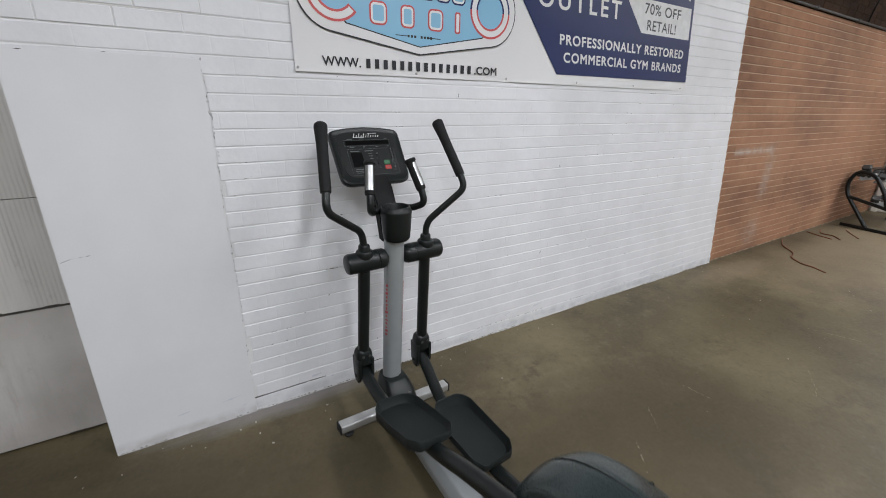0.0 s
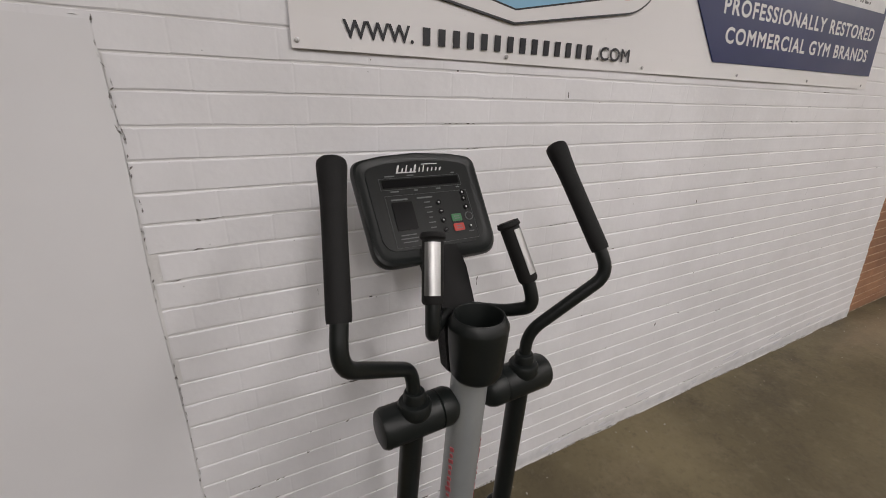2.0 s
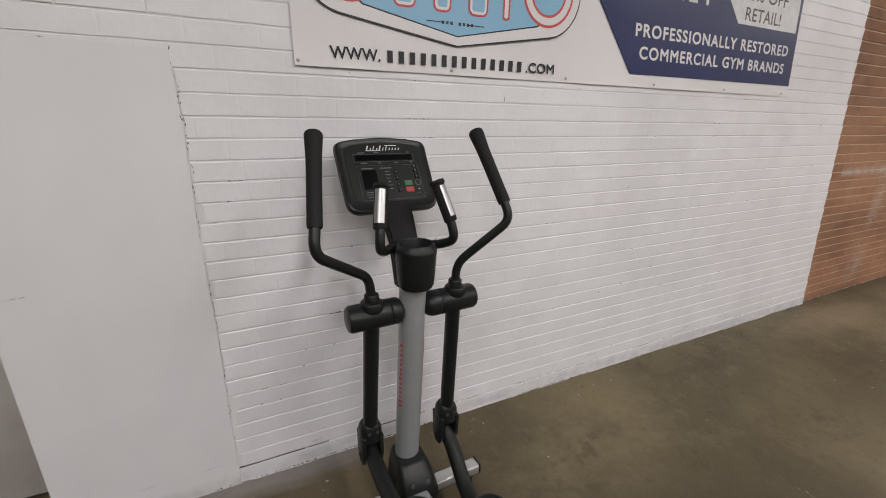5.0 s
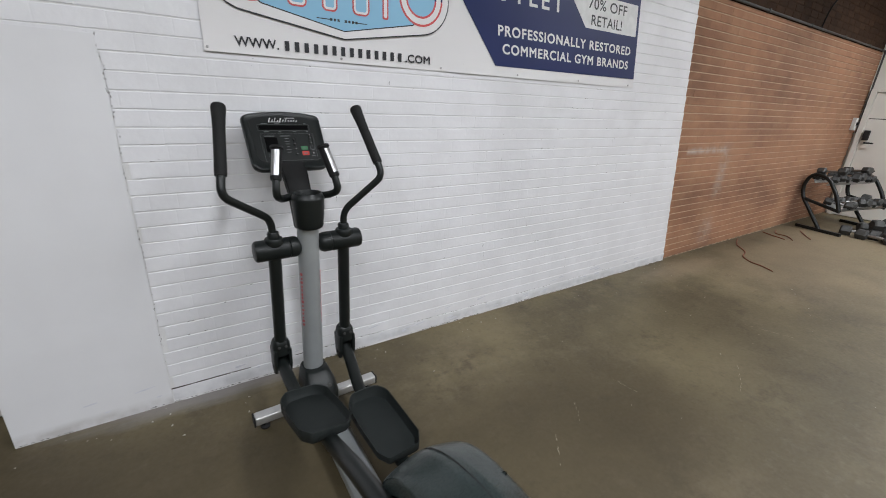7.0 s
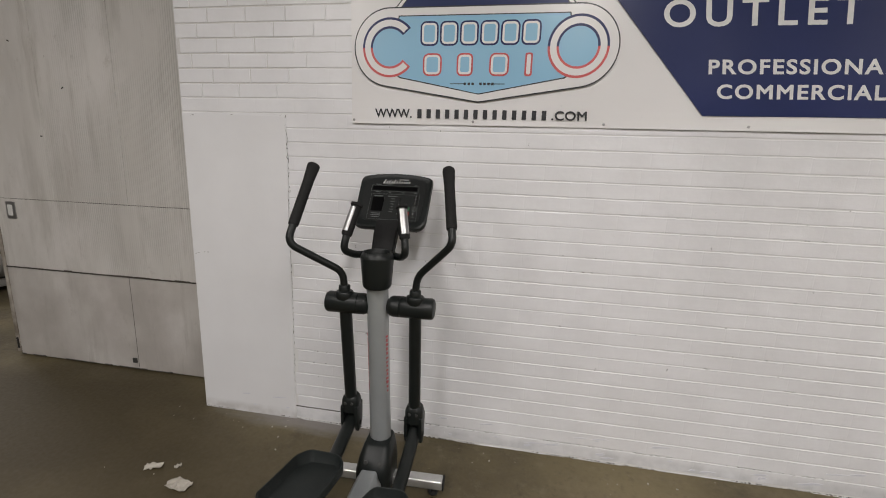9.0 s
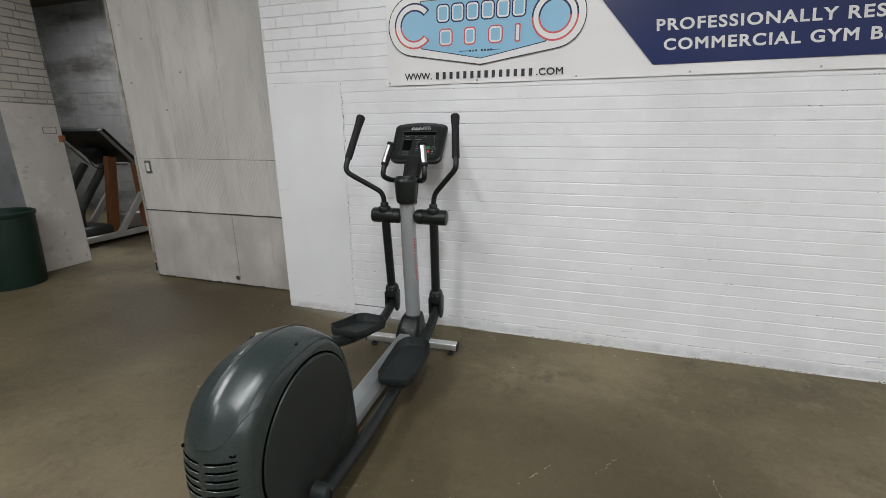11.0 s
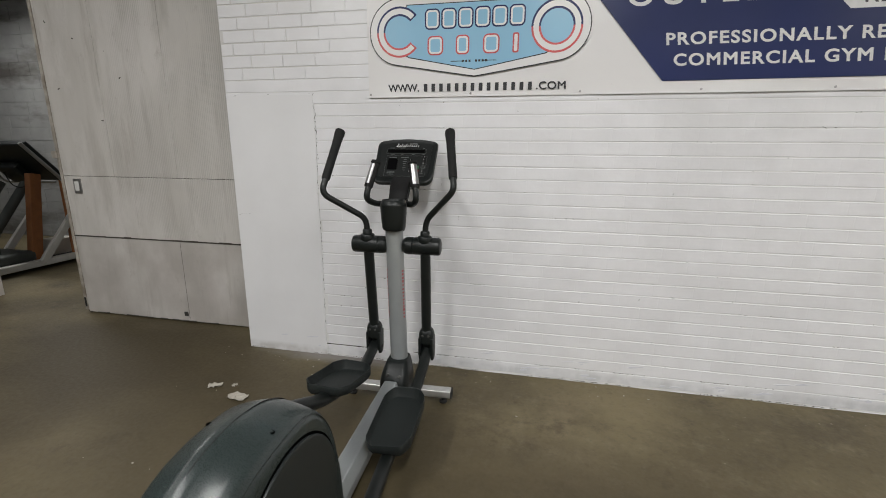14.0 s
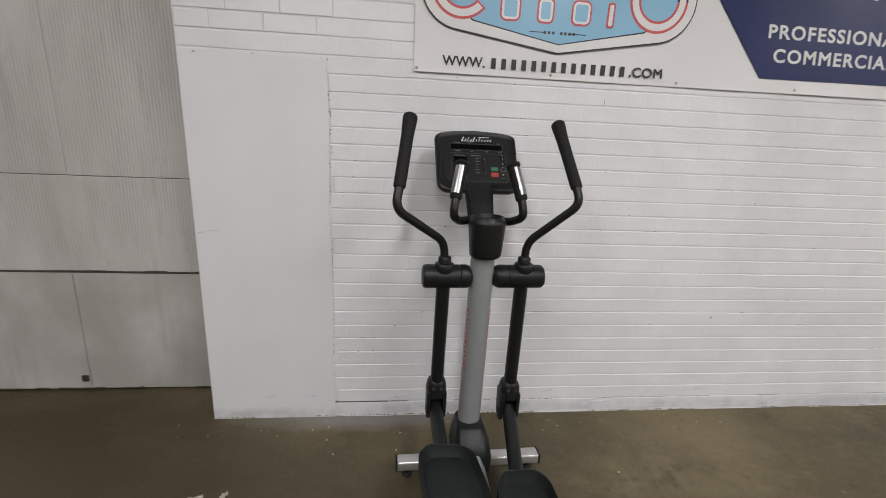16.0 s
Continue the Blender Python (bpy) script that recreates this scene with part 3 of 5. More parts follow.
ceiling = cuboid(-9.0, 13.0, -9.5, 3.2, CEIL, CEIL + 0.15)
for bx in (-6.0, -2.5, 1.0, 4.5, 8.0):
    cuboid(bx - 0.08, bx + 0.08, -9.2, 0.03, CEIL - 0.24, CEIL, bm=ceiling)
tagged(part("ceiling", ceiling, ceiling_paint), "dark ceiling with exposed joists", "ceiling", kind="structure")


def tube_fixture():
    f = thing("ceiling_light", "assumed white fluorescent batten hung under the ceiling, out of view", "ceiling light", group="fluorescent battens", at=(0, 0, CEIL - 0.1))
    part("housing", cuboid(-1.2, 1.2, -0.09, 0.09, -0.05, 0.0, 0.008), lamp_white, f)
    for y in (-0.05, 0.05):
        part("tube", tube([(-1.15, y, -0.068), (1.15, y, -0.068)], 0.013, 10), tube_glow, f)
    for x in (-0.9, 0.9):
        part("hanger", tube([(x, 0, -0.002), (x, 0, 0.1)], 0.006, 8), steel, f)
    return f


first_light = tube_fixture()
for i, (lx, ly) in enumerate(LAMPS):
    if i == 0:
        first_light.matrix_basis = pose(lx, ly, CEIL - 0.1, 0, 0, 90)
    else:
        copy_thing(first_light, pose(lx, ly, CEIL - 0.1, 0, 0, 90 if ly < 0 else 0))


# ---- sliding door ----
def sliding_door():
    d = thing("sliding_door", "weathered grey painted sliding door, half open", "door", (-1.90, 0.29, 0.0), kind="structure")
    w, top = 1.96, 3.1
    part("lower_panel", cuboid(0.02, w, 0.0, 0.05, 0.012, 0.722, 0.004), grey_paint, d)
    part("middle_panel", cuboid(0.02, w, 0.0, 0.05, 0.732, 1.248, 0.003), grey_paint, d)
    for x0, x1 in ((0.02, 0.545), (0.548, 1.16), (1.163, w)):
        part("upper_panel", cuboid(x0, x1, 0.0, 0.05, 1.251, top, 0.003), grey_paint, d)
    part("core", cuboid(0.0, w, 0.012, 0.07, 0.012, top), dark_gap, d)
    part("drip_strip", cuboid(0.0, w, -0.004, 0.03, 0.7235, 0.7305, 0.002), dark_gap, d, "dark chipped strip across the door")
    part("edge_strip", cuboid(-0.012, 0.018, -0.006, 0.075, 0.03, top, 0.005), edge_paint, d, "worn cream edge strip")
    part("seam", cuboid(1.10, 1.1022, -0.0015, 0.02, 0.03, 0.72), crack_grey, d)
    pull = part("pull", plate(rounded_rect(0.078, 0.125, 0.006, cx=0.155, cy=1.165), -0.006, 0.01), steel, d, "recessed steel flush pull")
    part("pull_cup", plate(rounded_rect(0.042, 0.08, 0.008, cx=0.150, cy=1.165), -0.0075, 0.0), lamp_white, pull)
    part("latch", cuboid(-0.045, 0.01, -0.02, 0.03, 1.395, 1.455, 0.006), edge_paint, d, "rusty latch block")
    part("guide", cuboid(0.0, 0.016, -0.012, 0.05, 0.06, 0.15, 0.003), rubber, d)
    rng = random.Random(4)
    foot = bmesh.new()
    x = 0.02
    while x < w - 0.1:
        run = rng.uniform(0.02, 0.12)
        if rng.random() < 0.7:
            cuboid(x, x + run, -0.0025, 0.02, 0.0115, 0.014 + rng.uniform(0.0, 0.008), bm=foot)
        if rng.random() < 0.5:
            cuboid(x, x + run, -0.0020, 0.02, 0.7305, 0.7325 + rng.uniform(0.0, 0.006), bm=foot)
        x += run
    part("chipped_edge", foot, dark_gap, d, "dark chipped lower edges")
    part("catch", cuboid(1.055, 1.090, -0.008, 0.004, 0.060, 0.098, 0.003), cast_iron, d, "small dark iron catch")
    for x, z, a in ((0.36, 2.32, 20), (0.75, 2.02, -35), (0.12, 2.45, 60), (0.52, 1.7, 0), (0.14, 1.95, -20)):
        part("nick", moved(cuboid(-0.010, 0.010, -0.0025, 0.002, -0.004, 0.004, 0.0012, 1), pose(x, 0, z, 0, a, 0)), dark_gap, d)
    return d


sliding_door()


# ---- banner ----
BX0, BX1, BZ0, BZ1 = 1.027, 4.262, 1.803, 2.712
LEAN = 0.155   # the end of the sheet leans in towards its top
banner = thing("banner", "white and navy vinyl banner with a logo badge and lettering", "banner")


def wavy_sheet(x0, x1, z0, z1, y, nx, nz, thick=0.0012):
    bm = bmesh.new()

    def at(x, z):
        fx = (x - x0) / (x1 - x0)
        return y - 0.0016 * math.sin(9 * fx + 2) * (1 - (z - z0) / (z1 - z0)) - 0.0022 * math.exp(-((z - z0) / 0.05) ** 2) * (1 + math.sin(31 * fx))
    grid = [[bm.verts.new((x0 + (x1 - x0 - LEAN * (z1 - z0) * j / nz) * i / nx, 0, z0 + (z1 - z0) * j / nz)) for j in range(nz + 1)] for i in range(nx + 1)]
    for row in grid:
        for v in row:
            v.co.y = at(v.co.x, v.co.z)
    back = [[bm.verts.new((v.co.x, y + thick, v.co.z)) for v in row] for row in grid]
    for i in range(nx):
        for j in range(nz):
            bm.faces.new((grid[i][j], grid[i + 1][j], grid[i + 1][j + 1], grid[i][j + 1]))
    rim = [(i, 0) for i in range(nx)] + [(nx, j) for j in range(nz)] + [(i, nz) for i in range(nx, 0, -1)] + [(0, j) for j in range(nz, 0, -1)]
    for (a, b), (c, d) in zip(rim, rim[1:] + rim[:1]):
        bm.faces.new((grid[a][b], grid[c][d], back[c][d], back[a][b]))
    return bm


part("sheet", wavy_sheet(BX0, BX1, BZ0, BZ1, -0.0075, 90, 24), vinyl, banner, "white vinyl sheet")
Y0 = -0.0135
# badge
CL, CR, CZ, R = (1.232, 2.17), (2.145, 2.168), 2.17, 0.140


def badge_outline(grow):
    out = []
    for i in range(25):
        a = radians(90 + 172 * i / 24)
        out.append((CL[0] + (R + grow) * math.cos(a), CZ + (R + grow) * math.sin(a)))
    out.append((1.688, 1.958 - grow))
    for i in range(25):
        a = radians(-82 + 172 * i / 24)
        out.append((CR[0] + (R + grow) * math.cos(a), CZ + (R + grow) * math.sin(a)))
    return out


def mountain(grow):
    return [(1.275 - grow, 2.335), (1.50 - grow * 0.6, 2.60), (1.56, 2.655 + grow), (1.82, 2.655 + grow), (1.88 + grow * 0.6, 2.60), (2.105 + grow, 2.335)]


part("mountain_outline", plate(mountain(0.034), Y0, Y0 + 0.004), logo_ink, banner)
part("mountain_margin", plate(mountain(0.026), Y0 - 0.0004, Y0 + 0.004), vinyl, banner)
part("mountain_rule", plate(mountain(0.006), Y0 - 0.0008, Y0 + 0.004), logo_ink, banner)
part("mountain", plate(mountain(0.0), Y0 - 0.0012, Y0 + 0.004), navy, banner, "navy mountain shape")
snow = [(1.35, 2.43), (1.50, 2.603), (1.56, 2.655), (1.82, 2.655), (1.88, 2.603), (2.045, 2.40), (1.985, 2.435), (1.975, 2.47), (1.94, 2.46), (1.925, 2.50), (1.885, 2.48), (1.87, 2.52),
        (1.83, 2.49), (1.80, 2.54), (1.76, 2.50), (1.73, 2.56), (1.69, 2.51), (1.655, 2.56), (1.62, 2.49), (1.58, 2.53), (1.545, 2.47), (1.52, 2.50), (1.48, 2.44), (1.455, 2.475), (1.42, 2.43), (1.40, 2.455)]
part("snow_cap", plate(snow, Y0 - 0.0016, Y0 + 0.004), vinyl, banner, "jagged white snow cap")
part("badge_outline", plate(badge_outline(0.046), Y0 - 0.0020, Y0 + 0.004), logo_ink, banner)
part("badge_margin", plate(badge_outline(0.040), Y0 - 0.0024, Y0 + 0.004), vinyl, banner)
blue_edge = [(CL[0] + 0.05, CZ + 0.142), (CR[0] - 0.05, CZ + 0.142), (CR[0], CZ - 0.10), (2.09, 2.031), (1.688, 1.955), (1.29, 2.031), (CL[0], CZ - 0.10)]
grow_edge = [(x + (0.005 if x > 1.69 else -0.005 if x < 1.68 else 0), z + (0.005 if z > 2.2 else -0.005)) for x, z in blue_edge]
part("blue_rule", plate(grow_edge, Y0 - 0.0028, Y0 + 0.004), logo_ink, banner)
part("blue_field", plate(blue_edge, Y0 - 0.0032, Y0 + 0.004), sky_blue, banner, "light blue badge field")
for (cx, cz), gap in ((CL, 40), (CR, 0)):
    part("blue_disc", plate([(cx + 0.125 * math.cos(a * math.pi / 24), cz + 0.125 * math.sin(a * math.pi / 24)) for a in range(48)], Y0 - 0.0036, Y0 + 0.004), sky_blue, banner)
    if gap:
        part("ring_upper", arc_band(cx, cz, 0.088, R, gap, 180, Y0 - 0.0040, Y0), navy, banner)
        part("ring_lower", arc_band(cx, cz, 0.088, R, 180, 360 - gap, Y0 - 0.0040, Y0), logo_red, banner)
        part("ring_core", arc_band(cx, cz, 0.099, R - 0.011, gap + 4, 356 - gap, Y0 - 0.0046, Y0), vinyl, banner)
    else:
        part("ring_upper", arc_band(cx, cz, 0.088, R, 0, 180, Y0 - 0.0040, Y0), navy, banner)
        part("ring_lower", arc_band(cx, cz, 0.088, R, 180, 360, Y0 - 0.0040, Y0), logo_red, banner)
        part("ring_core", arc_band(cx, cz, 0.099, R - 0.011, 0, 360, Y0 - 0.0046, Y0), vinyl, banner)


def hollow_shapes(x0, x1, z0, z1, count, ink, fill):
    """Letter-sized plain outlined shapes of the badge."""
    step = (x1 - x0) / count
    for i in range(count):
        cx, cz, w, h = x0 + step * (i + 0.5), (z0 + z1) / 2, fill * step, z1 - z0
        part("badge_shape", plate(rounded_rect(w, h, min(w, h) * 0.3, cx=cx, cy=cz), Y0 - 0.0050, Y0), ink, banner)
        part("badge_shape_core", plate(rounded_rect(w - 0.016, h - 0.016, min(w, h) * 0.22, cx=cx, cy=cz), Y0 - 0.0054, Y0), vinyl, banner)
        if w > 0.05:
            part("badge_shape_inner", plate(rounded_rect(w - 0.036, h - 0.036, min(w, h) * 0.12, cx=cx, cy=cz), Y0 - 0.0058, Y0), sky_blue, banner)


hollow_shapes(1.385, 1.975, 2.176, 2.288, 6, navy, 0.92)
for x0, x1 in ((1.405, 1.50), (1.575, 1.655), (1.735, 1.83), (1.905, 1.94)):
    hollow_shapes(x0, x1, 2.036, 2.142, 1, logo_red, 1.0)
pieces("dash", letter_bars(2, 1.49, 1.87, 1.998, 2.002, Y0 - 0.0036, Y0, fill=0.42), logo_ink, banner)
pieces("small_bar", letter_bars(8, 1.61, 1.765, 1.994, 2.006, Y0 - 0.0036, Y0, gaps=(3,)), logo_ink, banner)
# the address line: plain bars for the name between its first and last letters
pieces("letter", lettering("WWW.", 1.156, 1.352, 1.834, 1.878, Y0 - 0.0004, 0.020, 1.02, 0.03), logo_ink, banner)
pieces("letter", lettering(".COM", 2.050, 2.216, 1.834, 1.878, Y0 - 0.0004, 0.020, 1.06, 0.06), logo_ink, banner)
pieces("bar", letter_bars(14, 1.368, 2.038, 1.834, 1.878, Y0 - 0.0004, Y0 + 0.003, fill=0.44), logo_ink, banner)
# navy field and its lettering
part("navy_field", plate([(2.724, 1.866), (4.238, 1.872), (4.118, 2.655), (2.05, 2.655)], Y0 - 0.0004, Y0 + 0.004), navy, banner, "navy slanted field")
NAVY_Y = Y0 - 0.0012
pieces("letter", lettering("GYM EQUIPMENT", 2.285, 4.14, 2.435, 2.552, NAVY_Y, 0.016, 1.28, 0.13), white_print, banner)
pieces("letter", lettering("OUTLET", 2.508, 3.29, 2.243, 2.357, NAVY_Y, 0.016, 1.34, 0.12), white_print, banner)
pieces("letter", lettering("PROFESSIONALLY RESTORED", 2.722, 4.13, 2.045, 2.108, NAVY_Y, 0.026, 1.16, 0.13), white_print, banner)
pieces("letter", lettering("COMMERCIAL GYM BRANDS", 2.772, 4.13, 1.940, 2.003, NAVY_Y, 0.026, 1.16, 0.13), white_print, banner)
part("white_field", plate([(3.315, 2.405), (3.545, 2.185), (4.16, 2.185), (4.126, 2.405)], NAVY_Y - 0.0003, Y0 + 0.004), white_print, banner, "white price field")
pieces("letter", lettering("70% OFF", 3.545, 4.0, 2.312, 2.382, NAVY_Y - 0.001, 0.010, 1.06, 0.12), logo_ink, banner)
pieces("letter", lettering("RETAIL!", 3.60, 3.965, 2.207, 2.277, NAVY_Y - 0.001, 0.010, 1.06, 0.12), logo_ink, banner)
for i in range(6):
    part("eyelet", lathe([(0.0065, 0), (0.0065, 0.002), (0.003, 0.003)], 12, pose(1.040 + 0.628 * i, Y0 + 0.003, 1.821, 90)), steel, banner)
for i in (0, 2, 4):
    part("eyelet", lathe([(0.0065, 0), (0.0065, 0.002), (0.003, 0.003)], 12, pose(1.040 + 0.61 * i, Y0 + 0.003, BZ1 - 0.022, 90)), steel, banner)

# ---- elliptical trainer ----
trainer = thing("elliptical_trainer", "dark grey elliptical cross trainer with silver post, facing the wall", "exercise machine", (1.316, -0.42, 0.0), 2.0)


def lever(s, px, elbow, low_end, tip, foot_y):
    """A moving arm: foam grip, bent tube, collar, straight lower tube and fork. px: the pivot's distance from the post."""
    elbow, low_end, tip = Vector(elbow), Vector(low_end), Vector(tip)
    up = (low_end - elbow).normalized()
    arm = part("swing_arm", tube(rounded_path([low_end + up * 0.02, elbow, (s * (px + 0.006), -0.018, 1.110), (s * px, -0.020, 1.02)], 0.055, 7), 0.0165, 16), black_paint, trainer, smooth=True)
    fr = [0, 0.03, 0.25, 0.5, 0.72, 0.85, 0.93, 0.965, 0.99, 1.008, 1.018, 1.022]
    rr = [0.0215, 0.0228, 0.0228, 0.0228, 0.0236, 0.0258, 0.0275, 0.0278, 0.0262, 0.0210, 0.0130, 0.0040]
    part("grip", tube([low_end.lerp(tip, t) for t in fr], rr, 18), foam, arm, "black foam hand grip", smooth=True)
    part("collar", lathe([(0.037, 0.985), (0.041, 0.995), (0.041, 1.014), (0.037, 1.021), (0.027, 1.024), (0.026, 1.044), (0.023, 1.049), (0.0175, 1.050)], 20, pose(s * px, -0.020, 0)), black_plastic, arm, smooth=True)
    stops = ((0.036, 0.014), (0.041, 0.033), (0.052, 0.0445), (0.064, 0.049), (0.090, 0.049), (0.092, 0.0455), (0.096, 0.049), (0.234, 0.049), (0.243, 0.044), (0.247, 0.034))
    shift = px - 0.158
    part("pivot", tube([(s * (x + shift * min(1.0, x / 0.1)), -0.010, 0.962) for x, r in stops], [r for x, r in stops], 24), black_plastic, arm, "black pivot sleeve", smooth=True)
    fx = s * (px + 0.001)
    low = part("lower_tube", tube([(s * px, -0.012, 0.955), (fx, foot_y - 0.006, 0.43)], 0.0290, 18), black_paint, trainer, smooth=True)
    fork = bmesh.new()
    outline = rounded_poly([(-0.044, 0.405), (-0.040, 0.30), (-0.020, 0.258), (0.020, 0.258), (0.040, 0.30), (0.044, 0.405)], (0.004, 0.02, 0.014, 0.014, 0.02, 0.004), 4)
    for k in (-1, 1):
        merge(fork, loft([[(fx + k * 0.0290, foot_y + p, q) for p, q in outline], [(fx + k * 0.0415, foot_y + p, q) for p, q in outline], [(fx + k * 0.0445, foot_y + p * 0.88, 0.335 + (q - 0.335) * 0.92) for p, q in outline]]))
    shoulder = [[(fx + x * w, foot_y + y * d, z) for x, y in rounded_rect(2, 2, 0.75, 6)] for w, d, z in ((0.043, 0.043, 0.372), (0.0445, 0.044, 0.400), (0.044, 0.043, 0.428), (0.039, 0.039, 0.444), (0.034, 0.034, 0.452), (0.030, 0.030, 0.456))]
    merge(fork, loft(shoulder))
    merge(fork, cuboid(fx - 0.030, fx + 0.030, foot_y + 0.004, foot_y + 0.036, 0.272, 0.39))
    part("fork", fork, black_plastic, low, "black clevis joint", smooth=True)
    part("pin", tube([(fx - 0.047, foot_y, 0.30), (fx + 0.047, foot_y, 0.30)], 0.011, 12), rubber, low)
    for k in (-1, 1):
        part("screw", lathe([(0.007, 0), (0.007, 0.004), (0.003, 0.005)], 10, pose(fx + k * 0.017, foot_y - 0.0435, 0.424, 90)), cast_iron, low)
    return arm


def rounded_poly(points, radii, steps=6):
    """A closed outline whose corners are rounded by their own radius."""
    out, n = [], len(points)
    for i, r in enumerate(radii):
        p, a, b = Vector(points[i]), Vector(points[i - 1]), Vector(points[(i + 1) % n])
        if r <= 0:
            out.append((p.x, p.y))
            continue
        u, v = (a - p).normalized(), (b - p).normalized()
        cut = min(r / math.tan(u.angle(v) / 2), 0.45 * (a - p).length, 0.45 * (b - p).length) if i else r
        e, f = p + u * cut, p + v * cut
        for k in range(steps + 1):
            t = k / steps
            q = e * (1 - t) ** 2 + p * 2 * t * (1 - t) + f * t * t
            out.append((q.x, q.y))
    return out


lever(-1, 0.156, (-0.360, -0.148, 1.256), (-0.345, -0.117, 1.328), (-0.304, 0.015, 1.584), 0.062)
lever(1, 0.175, (0.346, -0.112, 1.284), (0.335, -0.085, 1.342), (0.293, 0.070, 1.586), 0.028)

# post, cup, neck
part("post", tube([(0, 0.055, 0.17), (0, 0.035, 0.40), (0, -0.022, 1.075)], [0.047, 0.047, 0.045], 24, flat=(1.1, 1.0)), silver, trainer, "silver painted post", smooth=True)
cup = lathe([(0.02, 1.034), (0.049, 1.034), (0.058, 1.038), (0.064, 1.048), (0.0675, 1.085), (0.0735, 1.168), (0.0740, 1.1765), (0.0736, 1.1785), (0.0632, 1.2000), (0.0618, 1.2012), (0.0590, 1.2005), (0.0575, 1.198), (0.054, 1.10), (0.02, 1.095)], 36, pose(0.004, -0.038, 0.018))
part("cup_holder", cup, black_plastic, trainer, "black cup holder", smooth=True)
neck = loft([[(-w, y0, z), (w, y0, z), (w, y0 + t, z), (-w, y0 + t, z)] for w, y0, t, z in ((0.040, 0.015, 0.05, 1.03), (0.050, 0.030, 0.055, 1.18), (0.057, 0.100, 0.06, 1.285), (0.062, 0.205, 0.05, 1.37))])
bmesh.ops.bevel(neck, geom=neck.edges[:], offset=0.006, segments=2, affect="EDGES")
part("neck", neck, foam, trainer, "black neck behind the cup", smooth=True)
rng = random.Random(12)
for k in range(14):
    for sx in (-1, 1):
        w, h = rng.uniform(0.0045, 0.0085), rng.uniform(0.009, 0.016)
        part("post_mark", cuboid(0.0, 0.0022, -w, w, 0, h, 0.0006, 1), red_print, trainer, "faded red upright print").matrix_basis = pose(sx * 0.0448, -0.019 + 0.00186 * k, 0.81 - 0.022 * k, 4.8, 0, -25 if sx > 0 else -155)

# fixed heart-rate handles
for s in (-1, 1):
    path = rounded_path([(s * 0.101, 0.002, 1.418), (s * 0.131, -0.058, 1.283), (s * 0.139, -0.074, 1.222), (s * 0.104, -0.010, 1.190), (s * 0.036, 0.040, 1.192)], 0.030, 6)
    bar = part("fixed_handle", tube(path, 0.0165, 14), black_paint, trainer, smooth=True)
    a, b = Vector((s * 0.131, -0.057, 1.285)), Vector((s * 0.1005, 0.003, 1.421))
    part("grip", tube([a.lerp(b, t) for t in (0, 0.04, 0.9, 0.93, 1.0)], [0.0205, 0.0235, 0.0235, 0.0285, 0.026], 18), foam, bar, "black rubber grip with flared end", smooth=True)
    d = (b - a).normalized()
    aim = Vector((s * 0.48, -0.86, 0))
    out = (aim - d * aim.dot(d)).normalized()
    across = d.cross(out)
    rings = []
    for t in (0.12, 0.86):
        c = a.lerp(b, t)
        arc = [c + (out * math.cos(radians(g)) + across * math.sin(radians(g))) * 0.0243 for g in range(-44, 45, 11)]
        rings.append(arc + [c + (out * math.cos(radians(g)) + across * math.sin(radians(g))) * 0.020 for g in range(44, -45, -11)])
    part("sensor_plate", loft(rings), chrome, bar, "brushed chrome pulse sensor", smooth=True)

# console, built upright and tipped back
console_pose = pose(0.003, 0.227, 1.4245, -36.3, 0, -1.2)
W, HH = 0.3745, 0.319


def console_outline(grow, bow=0.022):
    w, h = W / 2 + grow, HH / 2 + grow
    top = [(-w, h - bow), (-w * 0.55, h - bow * 0.30), (0.0, h), (w * 0.55, h - bow * 0.30), (w, h - bow)]
    return rounded_poly(top + [(w * 0.96, -h), (-w * 0.96, -h)], (0.034, 0.10, 0.10, 0.10, 0.034, 0.055, 0.055))


body = loft([[(x, y, z) for x, z in console_outline(g)] for g, y in ((-0.045, 0.062), (-0.018, 0.050), (-0.003, 0.028), (0.0, 0.010), (-0.004, -0.001), (-0.010, -0.004), (-0.012, -0.003), (-0.024, 0.001))])
console = part("console", moved(body, console_pose), black_plastic, trainer, "black plastic console", smooth=True)
face = [(x * 0.86, z * 0.83 + 0.006) for x, z in console_outline(-0.008)]
part("face_panel", moved(plate(face, -0.0015, 0.004), console_pose), overlay, console)


def on_face(name, u, v, w, h, material, up=0.0012, r=0.002, skew=0.0):
    pts = [(p * 1.0 + q * skew + u * W, q + v * HH) for p, q in rounded_rect(w * W, h * HH, min(r, w * W * 0.45, h * HH * 0.45), 3)]
    return part(name, moved(plate(pts, -0.0015 - up, 0.0), console_pose), material, console)


def frame_on_face(name, u, v, w, h, material, t=0.0007):
    bm = bmesh.new()
    for x0, x1, z0, z1 in ((-w / 2 * W, w / 2 * W, h / 2 * HH - t, h / 2 * HH), (-w / 2 * W, w / 2 * W, -h / 2 * HH, -h / 2 * HH + t), (-w / 2 * W, -w / 2 * W + t, -h / 2 * HH, h / 2 * HH), (w / 2 * W - t, w / 2 * W, -h / 2 * HH, h / 2 * HH)):
        cuboid(x0 + u * W, x1 + u * W, -0.0028, -0.001, z0 + v * HH, z1 + v * HH, bm=bm)
    return part(name, moved(bm, console_pose), material, console)


